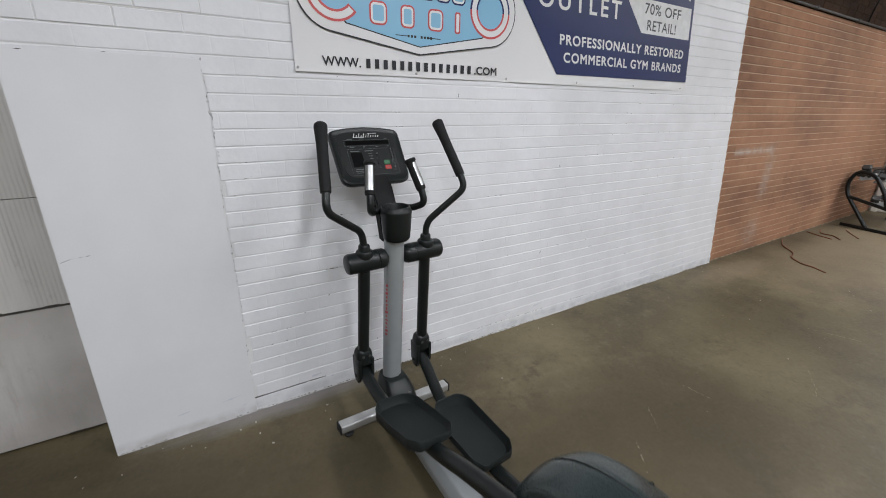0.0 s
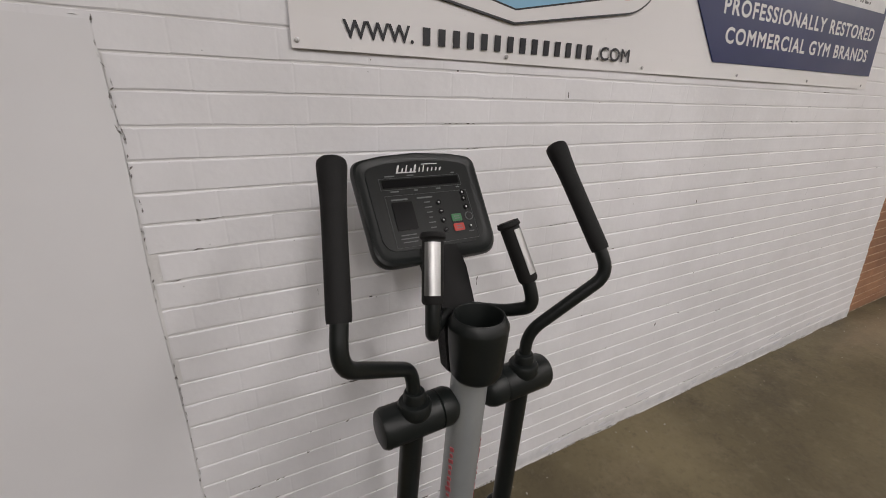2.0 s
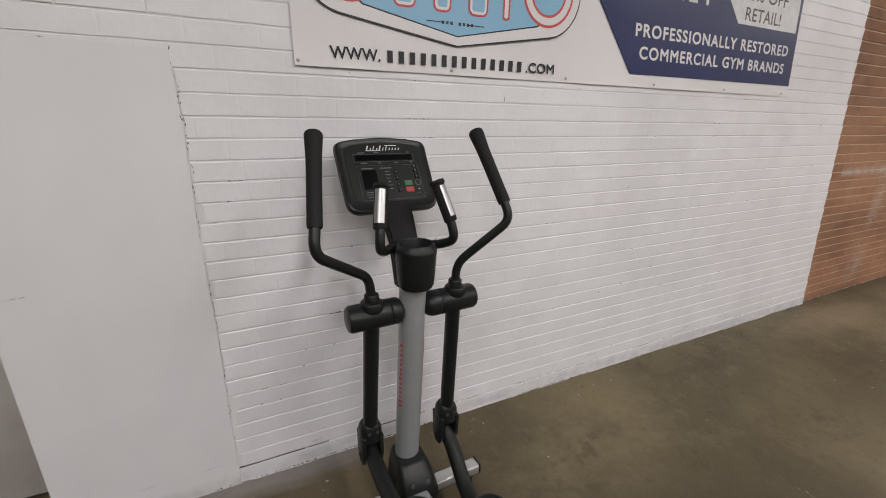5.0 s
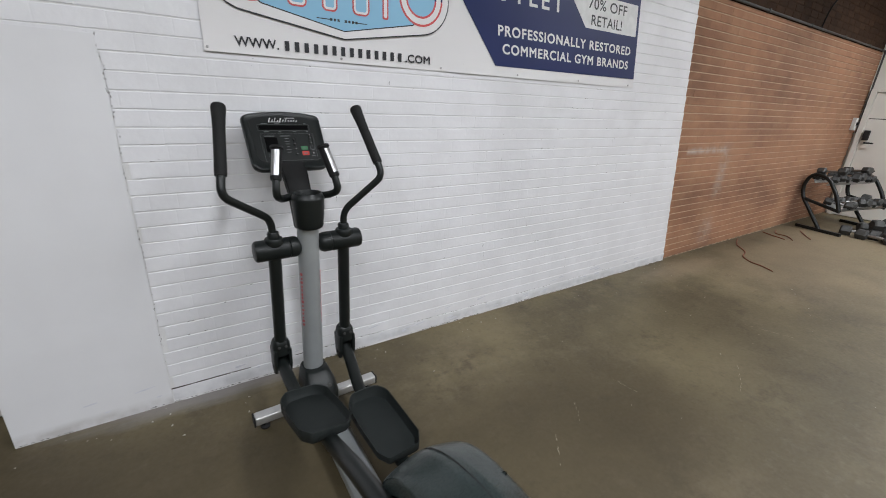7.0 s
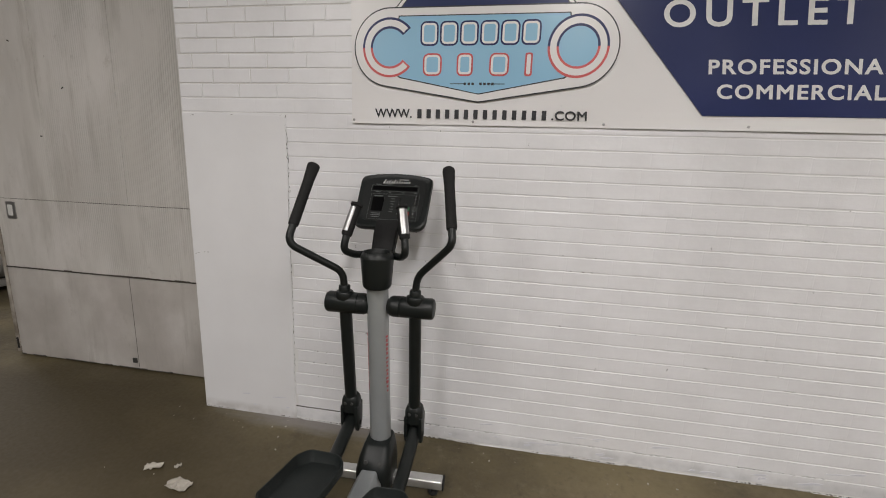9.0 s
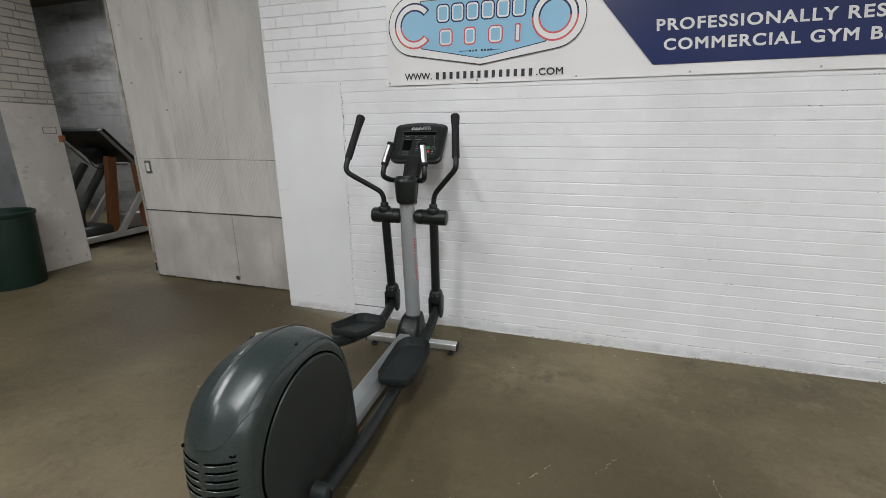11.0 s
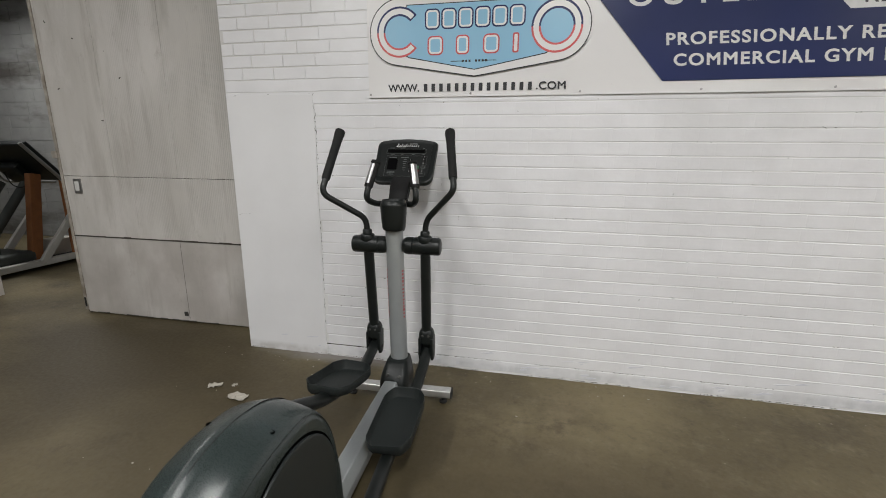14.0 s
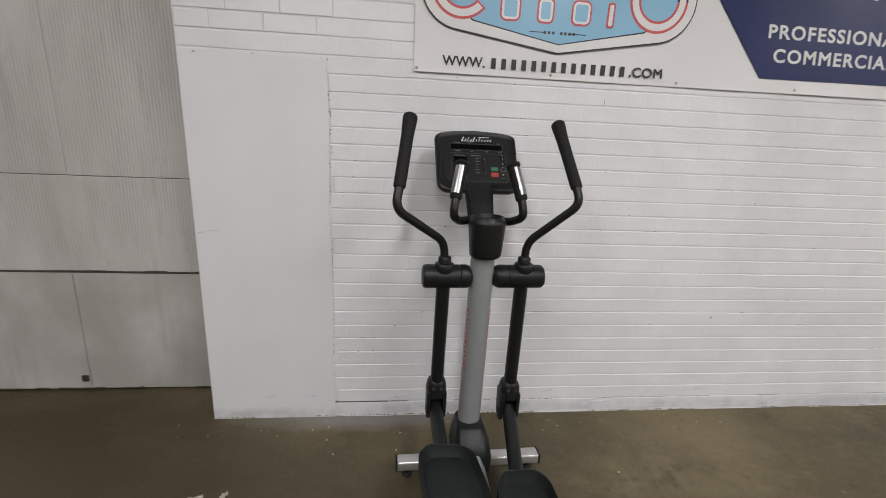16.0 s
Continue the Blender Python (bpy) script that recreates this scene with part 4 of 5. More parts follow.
for i, (w, h, v) in enumerate(((0.014, 0.075, 0.0), (0.010, 0.040, -0.012), (0.010, 0.070, 0.0), (0.012, 0.034, -0.014), (0.014, 0.075, 0.0), (0.009, 0.040, -0.012), (0.009, 0.060, -0.004), (0.010, 0.034, -0.014), (0.010, 0.032, -0.014), (0.012, 0.032, -0.014), (0.012, 0.032, -0.014))):
    on_face("brand_mark", -0.160 + 0.034 * i, 0.335 + v, w, h, white_print, 0.0016, skew=0.42)
on_face("brand_rule", -0.10, 0.303, 0.16, 0.008, white_print, 0.0016)
on_face("brand_rule", 0.10, 0.372, 0.13, 0.007, white_print, 0.0016)
on_face("display", 0.0, 0.205, 0.61, 0.070, glass_black, 0.002)
frame_on_face("display_frame", 0.0, 0.205, 0.645, 0.105, pale_print, 0.0005)
for u, v, w in ((-0.235, 0.275, 0.075), (-0.075, 0.275, 0.055), (0.275, 0.275, 0.03), (-0.225, 0.135, 0.065), (-0.06, 0.135, 0.03), (0.12, 0.135, 0.04), (0.285, 0.135, 0.03)):
    on_face("caption", u, v, w, 0.011, pale_print)
frame_on_face("keypad_frame", 0.02, -0.125, 0.655, 0.45, pale_print, 0.0004)
on_face("profile_display", -0.195, -0.085, 0.155, 0.245, glass_black, 0.002)
on_face("caption", -0.205, 0.062, 0.125, 0.012, pale_print)
on_face("caption", -0.01, 0.062, 0.125, 0.012, pale_print)
for i, w in enumerate((0.12, 0.13, 0.11)):
    on_face("caption", -0.200, -0.248 - 0.030 * i, w, 0.008, pale_print)
for i, w in enumerate((0.05, 0.06, 0.045, 0.03, 0.055, 0.045)):
    on_face("caption", 0.0, 0.018 - 0.046 * i, w, 0.008, pale_print)
for i, v in enumerate((0.005, -0.078, -0.160, -0.245)):
    on_face("key", 0.090, v, 0.038, 0.044, glass_black, 0.003, 0.007)
    on_face("key_mark", 0.090, v, 0.009 if i % 2 == 0 else 0.018, 0.014 if i % 2 == 0 else 0.004, white_print, 0.0036, 0.001)
for i, v in enumerate((0.078, 0.020, -0.062)):
    on_face("key", 0.305, v, 0.040, 0.050, glass_black, 0.003, 0.007)
    on_face("key_mark", 0.305, v, 0.010, 0.018, white_print, 0.0036, 0.001)
on_face("key_ring", 0.305, -0.150, 0.062, 0.074, pale_print, 0.003, 0.011)
on_face("key", 0.305, -0.150, 0.052, 0.062, rubber, 0.0036, 0.010)
on_face("key", 0.300, -0.238, 0.036, 0.044, rubber, 0.003, 0.007)
on_face("key_mark", 0.300, -0.238, 0.012, 0.016, white_print, 0.0036, 0.001)
on_face("caption", 0.295, -0.285, 0.045, 0.007, pale_print)
on_face("start_key", 0.200, -0.150, 0.082, 0.066, green_button, 0.003, 0.003)
on_face("stop_key", 0.200, -0.238, 0.086, 0.066, red_button, 0.003, 0.003)
for v in (-0.140, -0.160, -0.228, -0.248):
    on_face("key_caption", 0.200, v, 0.045, 0.007, pale_print, 0.0036, 0.0005)

# base: front stabiliser, boot, rail
HX = -0.043
front = part("front_stabiliser", moved(cuboid(-0.333, 0.333, -0.030, 0.030, 0.040, 0.088, 0.010, 3), pose(0, -0.003, 0)), aluminium, trainer, "silver front stabiliser bar", smooth=True)
for s in (-1, 1):
    part("end_cap", moved(cuboid(-0.004, 0.004, -0.031, 0.031, 0.039, 0.089, 0.004), pose(s * 0.335, -0.003, 0)), rubber, front)
    part("foot", lathe([(0.022, 0.0), (0.024, 0.010), (0.016, 0.014), (0.010, 0.016), (0.010, 0.044)], 16, pose(s * 0.285, -0.003, 0)), rubber, front)
boot = loft([[(x * w, y0 + y * d, z) for x, y in rounded_rect(2, 2, 0.5)] for w, d, y0, z in ((0.084, 0.11, -0.01, 0.050), (0.088, 0.11, -0.01, 0.14), (0.080, 0.095, 0.010, 0.195), (0.066, 0.072, 0.036, 0.240), (0.060, 0.064, 0.042, 0.250))])
boot = part("boot", boot, black_plastic, trainer, "black plastic boot round the post", smooth=True)
for x, z in ((-0.034, 0.192), (0.036, 0.186)):
    part("bolt", lathe([(0.011, 0), (0.011, 0.006), (0.006, 0.008)], 10, pose(x, -0.086, z, 68)), cast_iron, boot)
RAIL = rounded_poly([(-0.066, 0.0), (0.066, 0.0), (0.062, 0.042), (0.036, 0.092), (-0.036, 0.092), (-0.062, 0.042)], (0.012, 0.012, 0.02, 0.014, 0.014, 0.02), 4)
rail = loft([[(x - 0.008 + 0.034 * y, y, z0 + z) for x, z in RAIL] for y, z0 in ((-0.075, 0.075), (-0.09, 0.073), (-0.6, 0.058), (-1.10, 0.045))])
rail = part("rail", rail, silver, trainer, "silver painted frame rail", smooth=True)
rear = part("rear_stabiliser", moved(cuboid(-0.30, 0.30, -0.035, 0.035, 0.030, 0.085, 0.012, 3), pose(HX, -1.62, 0)), aluminium, trainer, "silver rear stabiliser bar", smooth=True)
for s in (-1, 1):
    part("foot", lathe([(0.026, 0.0), (0.028, 0.012), (0.012, 0.020), (0.012, 0.034)], 16, pose(HX + s * 0.26, -1.62, 0)), rubber, rear)


def footplate(s, y_front, z_front, y_rear, z_rear):
    """A dished pedal; height follows from its front and rear."""
    n = (z_front - z_rear) / (y_front - y_rear)

    cx, yc, half = (0.138 if s > 0 else -0.158), (y_front + y_rear) / 2, (y_front - y_rear) / 2
    plan = [(0.068, 1.0), (0.107, 0.70), (0.109, 0.0), (0.104, -0.76), (0.074, -1.0)]
    plan = rounded_poly([(x, y * half) for x, y in plan] + [(-x, y * half) for x, y in plan[::-1]], (0.045, 0.08, 0.30, 0.035, 0.022, 0.022, 0.035, 0.30, 0.08, 0.045), 6)
    plan = [(x, y / half) for x, y in plan]

    def ring(inset, up, wall):
        """wall: how much the rim stands up, more at the toe and along the outer side than at the heel."""
        out = []
        for px, py in plan:
            k = 1 - inset / 0.105
            x, y = cx + px * k, yc + py * half * (1 - inset / half)
            lift = 0.62 + 0.38 * max(0.0, py) ** 2 + 0.22 * max(0.0, s * px / 0.108) - 0.30 * max(0.0, -py - 0.55) + 1.5 * max(0.0, -py - 0.60) * max(0.0, s * px / 0.108 - 0.45)
            out.append((x, y, z_rear + (y - y_rear) * n + up + wall * lift))
        return out
    return loft([ring(0.034, -0.026, 0.0), ring(0.010, -0.016, 0.0), ring(0.001, 0.0, 0.0), ring(0.0, 0.004, 0.046), ring(0.0015, 0.006, 0.048), ring(0.004, 0.005, 0.047), ring(0.009, 0.004, 0.018), ring(0.017, 0.003, 0.002), ring(0.030, 0.003, 0.0), ring(0.060, 0.002, 0.0)])


for s, yf, zf, yr, zr, path in (
        (1, -0.290, 0.200, -0.712, 0.187, [(0.176, 0.028, 0.315), (0.174, -0.045, 0.270), (0.160, -0.18, 0.195), (0.146, -0.33, 0.152), (0.142, -0.48, 0.140), (0.142, -0.72, 0.140), (0.156, -1.07, 0.162), (0.150, -1.420, 0.186)]),
        (-1, -0.258, 0.308, -0.660, 0.416, [(-0.157, 0.062, 0.315), (-0.158, -0.02, 0.290), (-0.155, -0.18, 0.270), (-0.150, -0.36, 0.300), (-0.158, -0.66, 0.385), (-0.174, -0.925, 0.503), (-0.196, -1.325, 0.655)])):
    arm = part("pedal_arm", tube(smooth_line(path, 7), 0.0310, 16), black_paint, trainer, smooth=True)
    plate_ob = part("footplate", footplate(s, yf, zf, yr, zr), tread, arm, "dished dark grey footplate", smooth=True)
    e = Vector(path[-1])
    part("crank_cap", tube([e - Vector((s * 0.045, 0, 0)), e + Vector((s * 0.014, 0, 0)), e + Vector((s * 0.020, 0, 0))], [0.034, 0.034, 0.026], 20), disc_plastic, arm, "round crank cap", smooth=True)

# rear housing
SIDE = [(-0.985, 0.045), (-0.990, 0.15), (-1.005, 0.30), (-1.022, 0.42), (-1.048, 0.54), (-1.090, 0.635), (-1.156, 0.709), (-1.250, 0.760), (-1.362, 0.784), (-1.455, 0.783), (-1.535, 0.768), (-1.612, 0.732), (-1.672, 0.680), (-1.713, 0.61), (-1.735, 0.50), (-1.739, 0.25), (-1.737, 0.045)]


def housing_ring(x, inset, pts, rear_inset):
    """The side outline, drawn in towards the crest's rounding; the rear by its own amount, so that its corners are round seen from above."""
    out = []
    for i, (y, z) in enumerate(pts):
        a, b = Vector(pts[max(i - 1, 0)]), Vector(pts[min(i + 1, len(pts) - 1)])
        t = (b - a).normalized()
        nrm = Vector((t.y, -t.x))
        low = min(1.0, max(0.0, (z - 0.40) / 0.30))
        back = min(1.0, max(0.0, (-1.40 - y) / 0.30))
        back = back * back * (3 - 2 * back)
        k = inset * (0.35 + 0.65 * low) * (1 - back) + max(rear_inset, inset * low) * back
        k *= 1.0 - 0.50 * min(1.0, max(0.0, (y + 1.38) / 0.20))
        q = Vector((y, z)) - nrm * k
        out.append((x + HX, q.x, max(q.y, 0.045)))
    return out


SECTIONS = ((0.120, 0.097, 0.080), (0.1185, 0.084, 0.068), (0.113, 0.061, 0.051), (0.100, 0.042, 0.035), (0.079, 0.028, 0.020), (0.046, 0.012, 0.006), (0.020, 0.002, 0.001), (0.0, 0.0, 0.0))


def housing(pts, grow=0.0):
    fine = [(p.x, p.y) for p in (Vector((q[0], q[1], 0)) for q in smooth_line([(y, z, 0) for y, z in pts], 4))]
    rows = [housing_ring(-x - (grow if x else 0), i - grow, fine, r - grow) for x, i, r in SECTIONS]
    rows += [housing_ring(x + grow, i - grow, fine, r - grow) for x, i, r in SECTIONS[-2::-1]]
    return loft(rows)


drive = part("drive_housing", housing(SIDE), shell, trainer, "dark grey plastic drive housing", smooth=True)
SHELL = SIDE[3:13] + [(-1.7190, 0.590)]


def shell_cover():
    """The glossy top cover: a skin over the housing's crest that ends in a lip at the rear."""
    fine = [(p.x, p.y) for p in smooth_line([(y, z, 0) for y, z in SHELL], 5)]
    half = []
    for (x, i, r), (x2, i2, r2) in zip(SECTIONS[2:], SECTIONS[3:]):
        half += [(x + (x2 - x) * k / 3, i + (i2 - i) * k / 3, r + (r2 - r) * k / 3) for k in range(3)]
    rows = [(-x, i, r) for x, i, r in half] + [(0.0, 0.0, 0.0)] + [(x, i, r) for x, i, r in half[::-1]]
    bm = bmesh.new()

    def swept(x):
        """The outline as far as the lip, which sweeps up towards the sides."""
        end = (len(fine) - 1) * (1 - 0.17 * (abs(x) / 0.112) ** 3.2)
        out = []
        for k in range(len(fine)):
            a = end * k / (len(fine) - 1)
            b = min(int(a), len(fine) - 2)
            out.append(tuple(Vector(fine[b]).lerp(Vector(fine[b + 1]), a - b)))
        return out
    skin = [[[bm.verts.new(p) for p in housing_ring(x * (1 + 0.02 * (g > 0.003)), i - g, swept(x), r - g)] for x, i, r in rows] for g in (0.007, 0.001)]
    for grid in skin:
        for a, b in zip(grid, grid[1:]):
            for j in range(len(a) - 1):
                bm.faces.new((a[j], a[j + 1], b[j + 1], b[j]))
    o, n = skin
    last, end = len(o) - 1, len(o[0]) - 1
    rim = [(k, 0) for k in range(last)] + [(last, k) for k in range(end)] + [(k, end) for k in range(last, 0, -1)] + [(0, k) for k in range(end, 0, -1)]
    for (a, b), (c, d) in zip(rim, rim[1:] + rim[:1]):
        bm.faces.new((o[a][b], o[c][d], n[c][d], n[a][b]))
    return bm


body_skin, cover_skin = bvhtree.BVHTree.FromBMesh(housing(SIDE)), bvhtree.BVHTree.FromBMesh(shell_cover())
part("top_cover", shell_cover(), shell, drive, "glossy grey-green top cover", smooth=True)
part("crest_seam", tube(smooth_line([(HX, y, z + 0.0068) for y, z in SIDE[5:12]], 4), 0.0016, 6), rubber, drive, "dark seam along the crest")
for s in (-1, 1):
    m = pose(HX + s * 0.1205, -1.352, 0.405, 0, 90 * s, 0)
    # Almost flush ring; the groove's shade is its black colour.
    part("disc_groove", lathe([(0.287, -0.006), (0.287, 0.0012), (0.272, 0.0012)], 84, m), slot_shade, drive)
    part("side_disc", lathe([(0.279, -0.006), (0.279, 0.004), (0.2775, 0.0068), (0.273, 0.0085), (0.267, 0.0090), (0.02, 0.012)], 84, m), disc_plastic, drive, "round dark side cover", smooth=True)
    for skin, start, ray in ((cover_skin, (HX + s * 0.088, -1.360, 1.2), (0, 0, -1)), (body_skin, (HX + s * 0.086, -2.2, 0.573), (0, 1, 0))):
        spot, up = skin.ray_cast(Vector(start), Vector(ray))[:2]
        up = -up if up.dot(Vector(ray)) > 0 else up
        m = Matrix.Translation(spot - up * 0.0006) @ up.to_track_quat("Z", "Y").to_matrix().to_4x4()
        # Barely sunk hole; its inner shade is painted black.
        hole = part("screw_hole", lathe([(0.0085, -0.004), (0.0085, 0.0008), (0.0072, 0.0008), (0.0068, 0.0), (0.002, 0.0)], 18, m @ Matrix.Diagonal((1.25, 0.75, 1, 1))), slot_shade, drive, "sunk screw hole")
        part("screw", lathe([(0.0036, -0.003), (0.0036, 0.0006), (0.001, 0.0010)], 12, m @ pose(0.003, 0, 0)), shell, hole)
    for k in range(5):
        z = 0.550 - 0.0278 * k
        slot, lip = [], []
        for i in range(13):
            x = 0.010 + 0.088 * i / 12
            y = body_skin.ray_cast(Vector((HX + s * x, -2.2, z)), Vector((0, 1, 0)))[0].y
            h = 0.0038 * min(1.0, 0.35 + 0.65 * min(i, 12 - i) / 1.5)
            slot.append([(HX + s * x, y + d, z + v) for d, v in ((0.006, -h), (-0.0010, -h), (-0.0010, h), (0.006, h))])
            lip.append((HX + s * x, y - 0.0014, z - 0.0064))
        # Flush strip, blackened to give the shade inside a vent.
        part("vent_slot", loft(slot), slot_shade, drive)
        part("vent_lip", tube(lip, [0.0010] + [0.0024] * 11 + [0.0010], 8), shell, drive, smooth=True)

# ---- wear of the painted wall ----
def crack(lines, width, seed, gaps, name="crack", label="dark hairline crack in the paint"):
    """Broken dark lines: short irregular pieces along polylines on the wall's face."""
    rng, bm = random.Random(seed), bmesh.new()
    for points in lines:
        for (x0, z0), (x1, z1) in zip(points, points[1:]):
            d = Vector((x1 - x0, z1 - z0))
            n = max(1, int(d.length / 0.018))
            u = d.normalized()
            v = Vector((-u.y, u.x))
            for i in range(n):
                if rng.random() < gaps:
                    continue
                a = Vector((x0, z0)) + d * (i + rng.uniform(0, 0.3)) / n
                b = a + u * d.length / n * rng.uniform(0.5, 1.1)
                w = width * rng.uniform(0.3, 1.0)
                j = v * rng.uniform(-0.0018, 0.0018)
                ring = [a + j, (a + b) / 2 + v * w + j, b - j, (a + b) / 2 - v * w * rng.uniform(0.2, 1) - j]
                verts = [[bm.verts.new((p.x, y, p.y)) for p in ring] for y in (-0.0022, -0.0001)]
                bm.faces.new(verts[0])
                bm.faces.new(verts[1][::-1])
                for k in range(4):
                    bm.faces.new((verts[0][k], verts[1][k], verts[1][(k + 1) % 4], verts[0][(k + 1) % 4]))
    return part(name, bm, crack_grey, wall_north, label)


crack([[(0.641, 0.12), (0.638, 0.35), (0.644, 0.8), (0.637, 1.2), (0.646, 1.6), (0.640, 1.84)]], 0.0009, 31, 0.74)
crack([[(0.643, 0.3), (0.646, 0.8), (0.640, 1.2), (0.649, 1.6), (0.643, 1.84)]], 0.0006, 41, 0.74)
crack([[(0.653, 1.42), (0.646, 1.52), (0.652, 1.535), (0.651, 1.60), (0.640, 1.612), (0.641, 1.69), (0.650, 1.70), (0.649, 1.735), (0.637, 1.752), (0.638, 1.80), (0.628, 1.845)]], 0.0012, 42, 0.22)
gap = bmesh.new()
for x0, x1, z0, z1 in ((0.640, 0.735, 0.0865, 0.0925), (0.733, 0.815, 0.0870, 0.0918), (0.813, 0.930, 0.0872, 0.0912), (0.942, 1.04, 0.0876, 0.0908), (1.30, 1.42, 0.0878, 0.0906)):
    cuboid(x0, x1, -0.0004, 0.003, z0, z1, bm=gap)
part("open_bed_joint", gap, dark_gap, wall_north, "dark open joint under the second course")
crack([[(0.004, 1.020), (0.05, 1.035), (0.15, 1.040)]], 0.0014, 33, 0.3)
crack([[(0.004, 1.835), (0.03, 1.822), (0.10, 1.836), (0.60, 1.838), (0.64, 1.834)]], 0.0010, 34, 0.82)
rng = random.Random(55)
ticks = []
for k in range(8, 24):
    for i in range(12):
        x, z = 0.70 + 0.2275 * i + (0.114 if k % 2 else 0.0) + rng.gauss(0, 0.006), 0.0125 + 0.0765 * (k - 0.5)
        if rng.random() < 0.10 and x < 2.9:
            a, b = sorted((rng.uniform(-0.034, 0.034), rng.uniform(-0.034, 0.034)))
            ticks.append([(x, z + a), (x + rng.gauss(0, 0.0015), z + (a + b) / 2), (x, z + b)])
crack(ticks, 0.0004, 36, 0.35, "joint_ticks", "fine open ends of upright joints")
runs = []
for i in range(34):
    x, k, w = rng.uniform(0.66, 4.4), rng.randrange(3, 24), rng.uniform(0.02, 0.14)
    z = 0.0125 + 0.0765 * k + 0.0022
    runs.append([(x, z), (x + w / 2, z + rng.gauss(0, 0.0008)), (x + w, z)])
crack(runs, 0.0006, 37, 0.45, "joint_cracks", "fine cracks along the level joints")
rng = random.Random(77)
bits = bmesh.new()
for i in range(210):
    x, k = rng.uniform(0.7, 5.3), rng.randrange(2, 24)
    z = 0.0125 + 0.0765 * k + rng.gauss(0, 0.006)
    r = rng.choice((0.0007, 0.0009, 0.0012, 0.0012, 0.0016, 0.0022))
    merge(bits, lathe([(r, 0.0), (r * 0.8, 0.0012), (0.0004, 0.0014)], 6, pose(x, 0.0012, z, 90) @ Matrix.Diagonal((rng.uniform(0.8, 3.5), 1, 1, 1))))
tagged(part("paint_specks", bits, dark_gap, wall_north, "small dark chips in the white paint"), "small dark chips in the white paint", kind="stuff")
foot = []
x = 0.01
while x < 5.2:
    w = rng.uniform(0.05, 0.30)
    if rng.random() < 0.75:
        foot.append([(x, 0.006), (x + w / 2, 0.006 + rng.uniform(-0.002, 0.003)), (x + w, 0.005)])
    x += w
crack(foot, 0.0042, 38, 0.22, "foot_crack", "ragged dark gap along the foot of the wall")
low = [[(x, 0.0125 + 0.0765 + 0.002), (x + 0.11, 0.0905), (x + 0.22, 0.0915)] for x in (1.45, 1.69, 2.15, 2.4, 2.62, 3.1, 3.35, 3.8, 4.3)]
crack(low, 0.0013, 39, 0.25, "joint_cracks", "fine cracks along the lowest joint")
scuffs = bmesh.new()
for i in range(46):
    x, z, w, h = rng.uniform(0.15, 5.2), rng.choice((0.03, 0.045, 0.06, 0.075, 0.12, 0.14)) + rng.gauss(0, 0.006), rng.uniform(0.012, 0.07), rng.uniform(0.003, 0.011)
    ring = []
    for k in range(12):
        a = 2 * math.pi * k / 12
        f = rng.uniform(0.45, 1.0)
        ring.append((x + w * f * math.cos(a), z + h * f * math.sin(a) + 0.15 * w * f * math.cos(a) * rng.uniform(0.5, 1)))
    verts = [[scuffs.verts.new((p, y, q)) for p, q in ring] for y in (-0.0016, -0.0002)]
    scuffs.faces.new(verts[0])
    scuffs.faces.new(verts[1][::-1])
    for k in range(12):
        scuffs.faces.new((verts[0][k], verts[1][k], verts[1][(k + 1) % 12], verts[0][(k + 1) % 12]))
tagged(part("scuff_marks", scuffs, scuffed_paint, wall_north, "bluish grey scuffs on the lowest courses"), "bluish grey scuffs on the lowest courses", kind="stuff")
rim = bmesh.new()
x = 0.0
while x < WALL_END - 0.05:
    w, d = rng.uniform(0.04, 0.16), abs(rng.gauss(0, 0.0012)) + 0.001
    if rng.random() < 0.8:
        merge(rim, moved(cuboid(0, w, -d, 0.004, 0.0, 0.0022, 0.001, 1), pose(x, -0.0005, 0, 0, 0, rng.uniform(-1.5, 1.5))))
    x += w * 0.93
tagged(part("paint_rim", rim, white_plaster, wall_north, "ragged white paint spilt along the floor"), "ragged white paint spilt along the floor", kind="stuff")

# ---- conduit along the wall ----
conduit = thing("conduit", "dull grey electrical conduit clipped along the wall", "conduit")
part("pipe", tube([(4.10, 0.0, 2.675), (FAR - 0.02, 0.0, 2.675)], 0.0125, 12), cast_iron, conduit)
part("drop_pipe", tube(rounded_path([(FAR - 0.25, -0.018, 2.675), (FAR - 0.06, -0.018, 2.675), (FAR - 0.06, -0.018, 1.4)], 0.08), 0.0125, 12), cast_iron, conduit)
for x in (4.3, 5.2, 6.4, 7.6, 8.8, 9.9):
    part("clip", cuboid(x - 0.015, x + 0.015, -0.016, 0.03, 2.655, 2.695, 0.003), cast_iron, conduit)
loop = thing("cable_loop", "dark cable looping up to the ceiling from the conduit", "cable")
part("cable", tube(smooth_line([(7.9, 0.0, 2.66), (7.95, -0.04, 2.95), (8.3, -0.1, 3.2), (9.0, -0.1, 3.28), (9.6, -0.05, 3.6), (9.65, -0.05, CEIL)], 8), 0.009, 8), rubber, loop)
beam = part("ceiling_beam", cuboid(6.9, 7.1, -9.2, 0.029, CEIL - 0.62, CEIL - 0.25, 0.01), ceiling_paint)
tagged(beam, "dark steel beam under the ceiling", "beam", kind="structure")

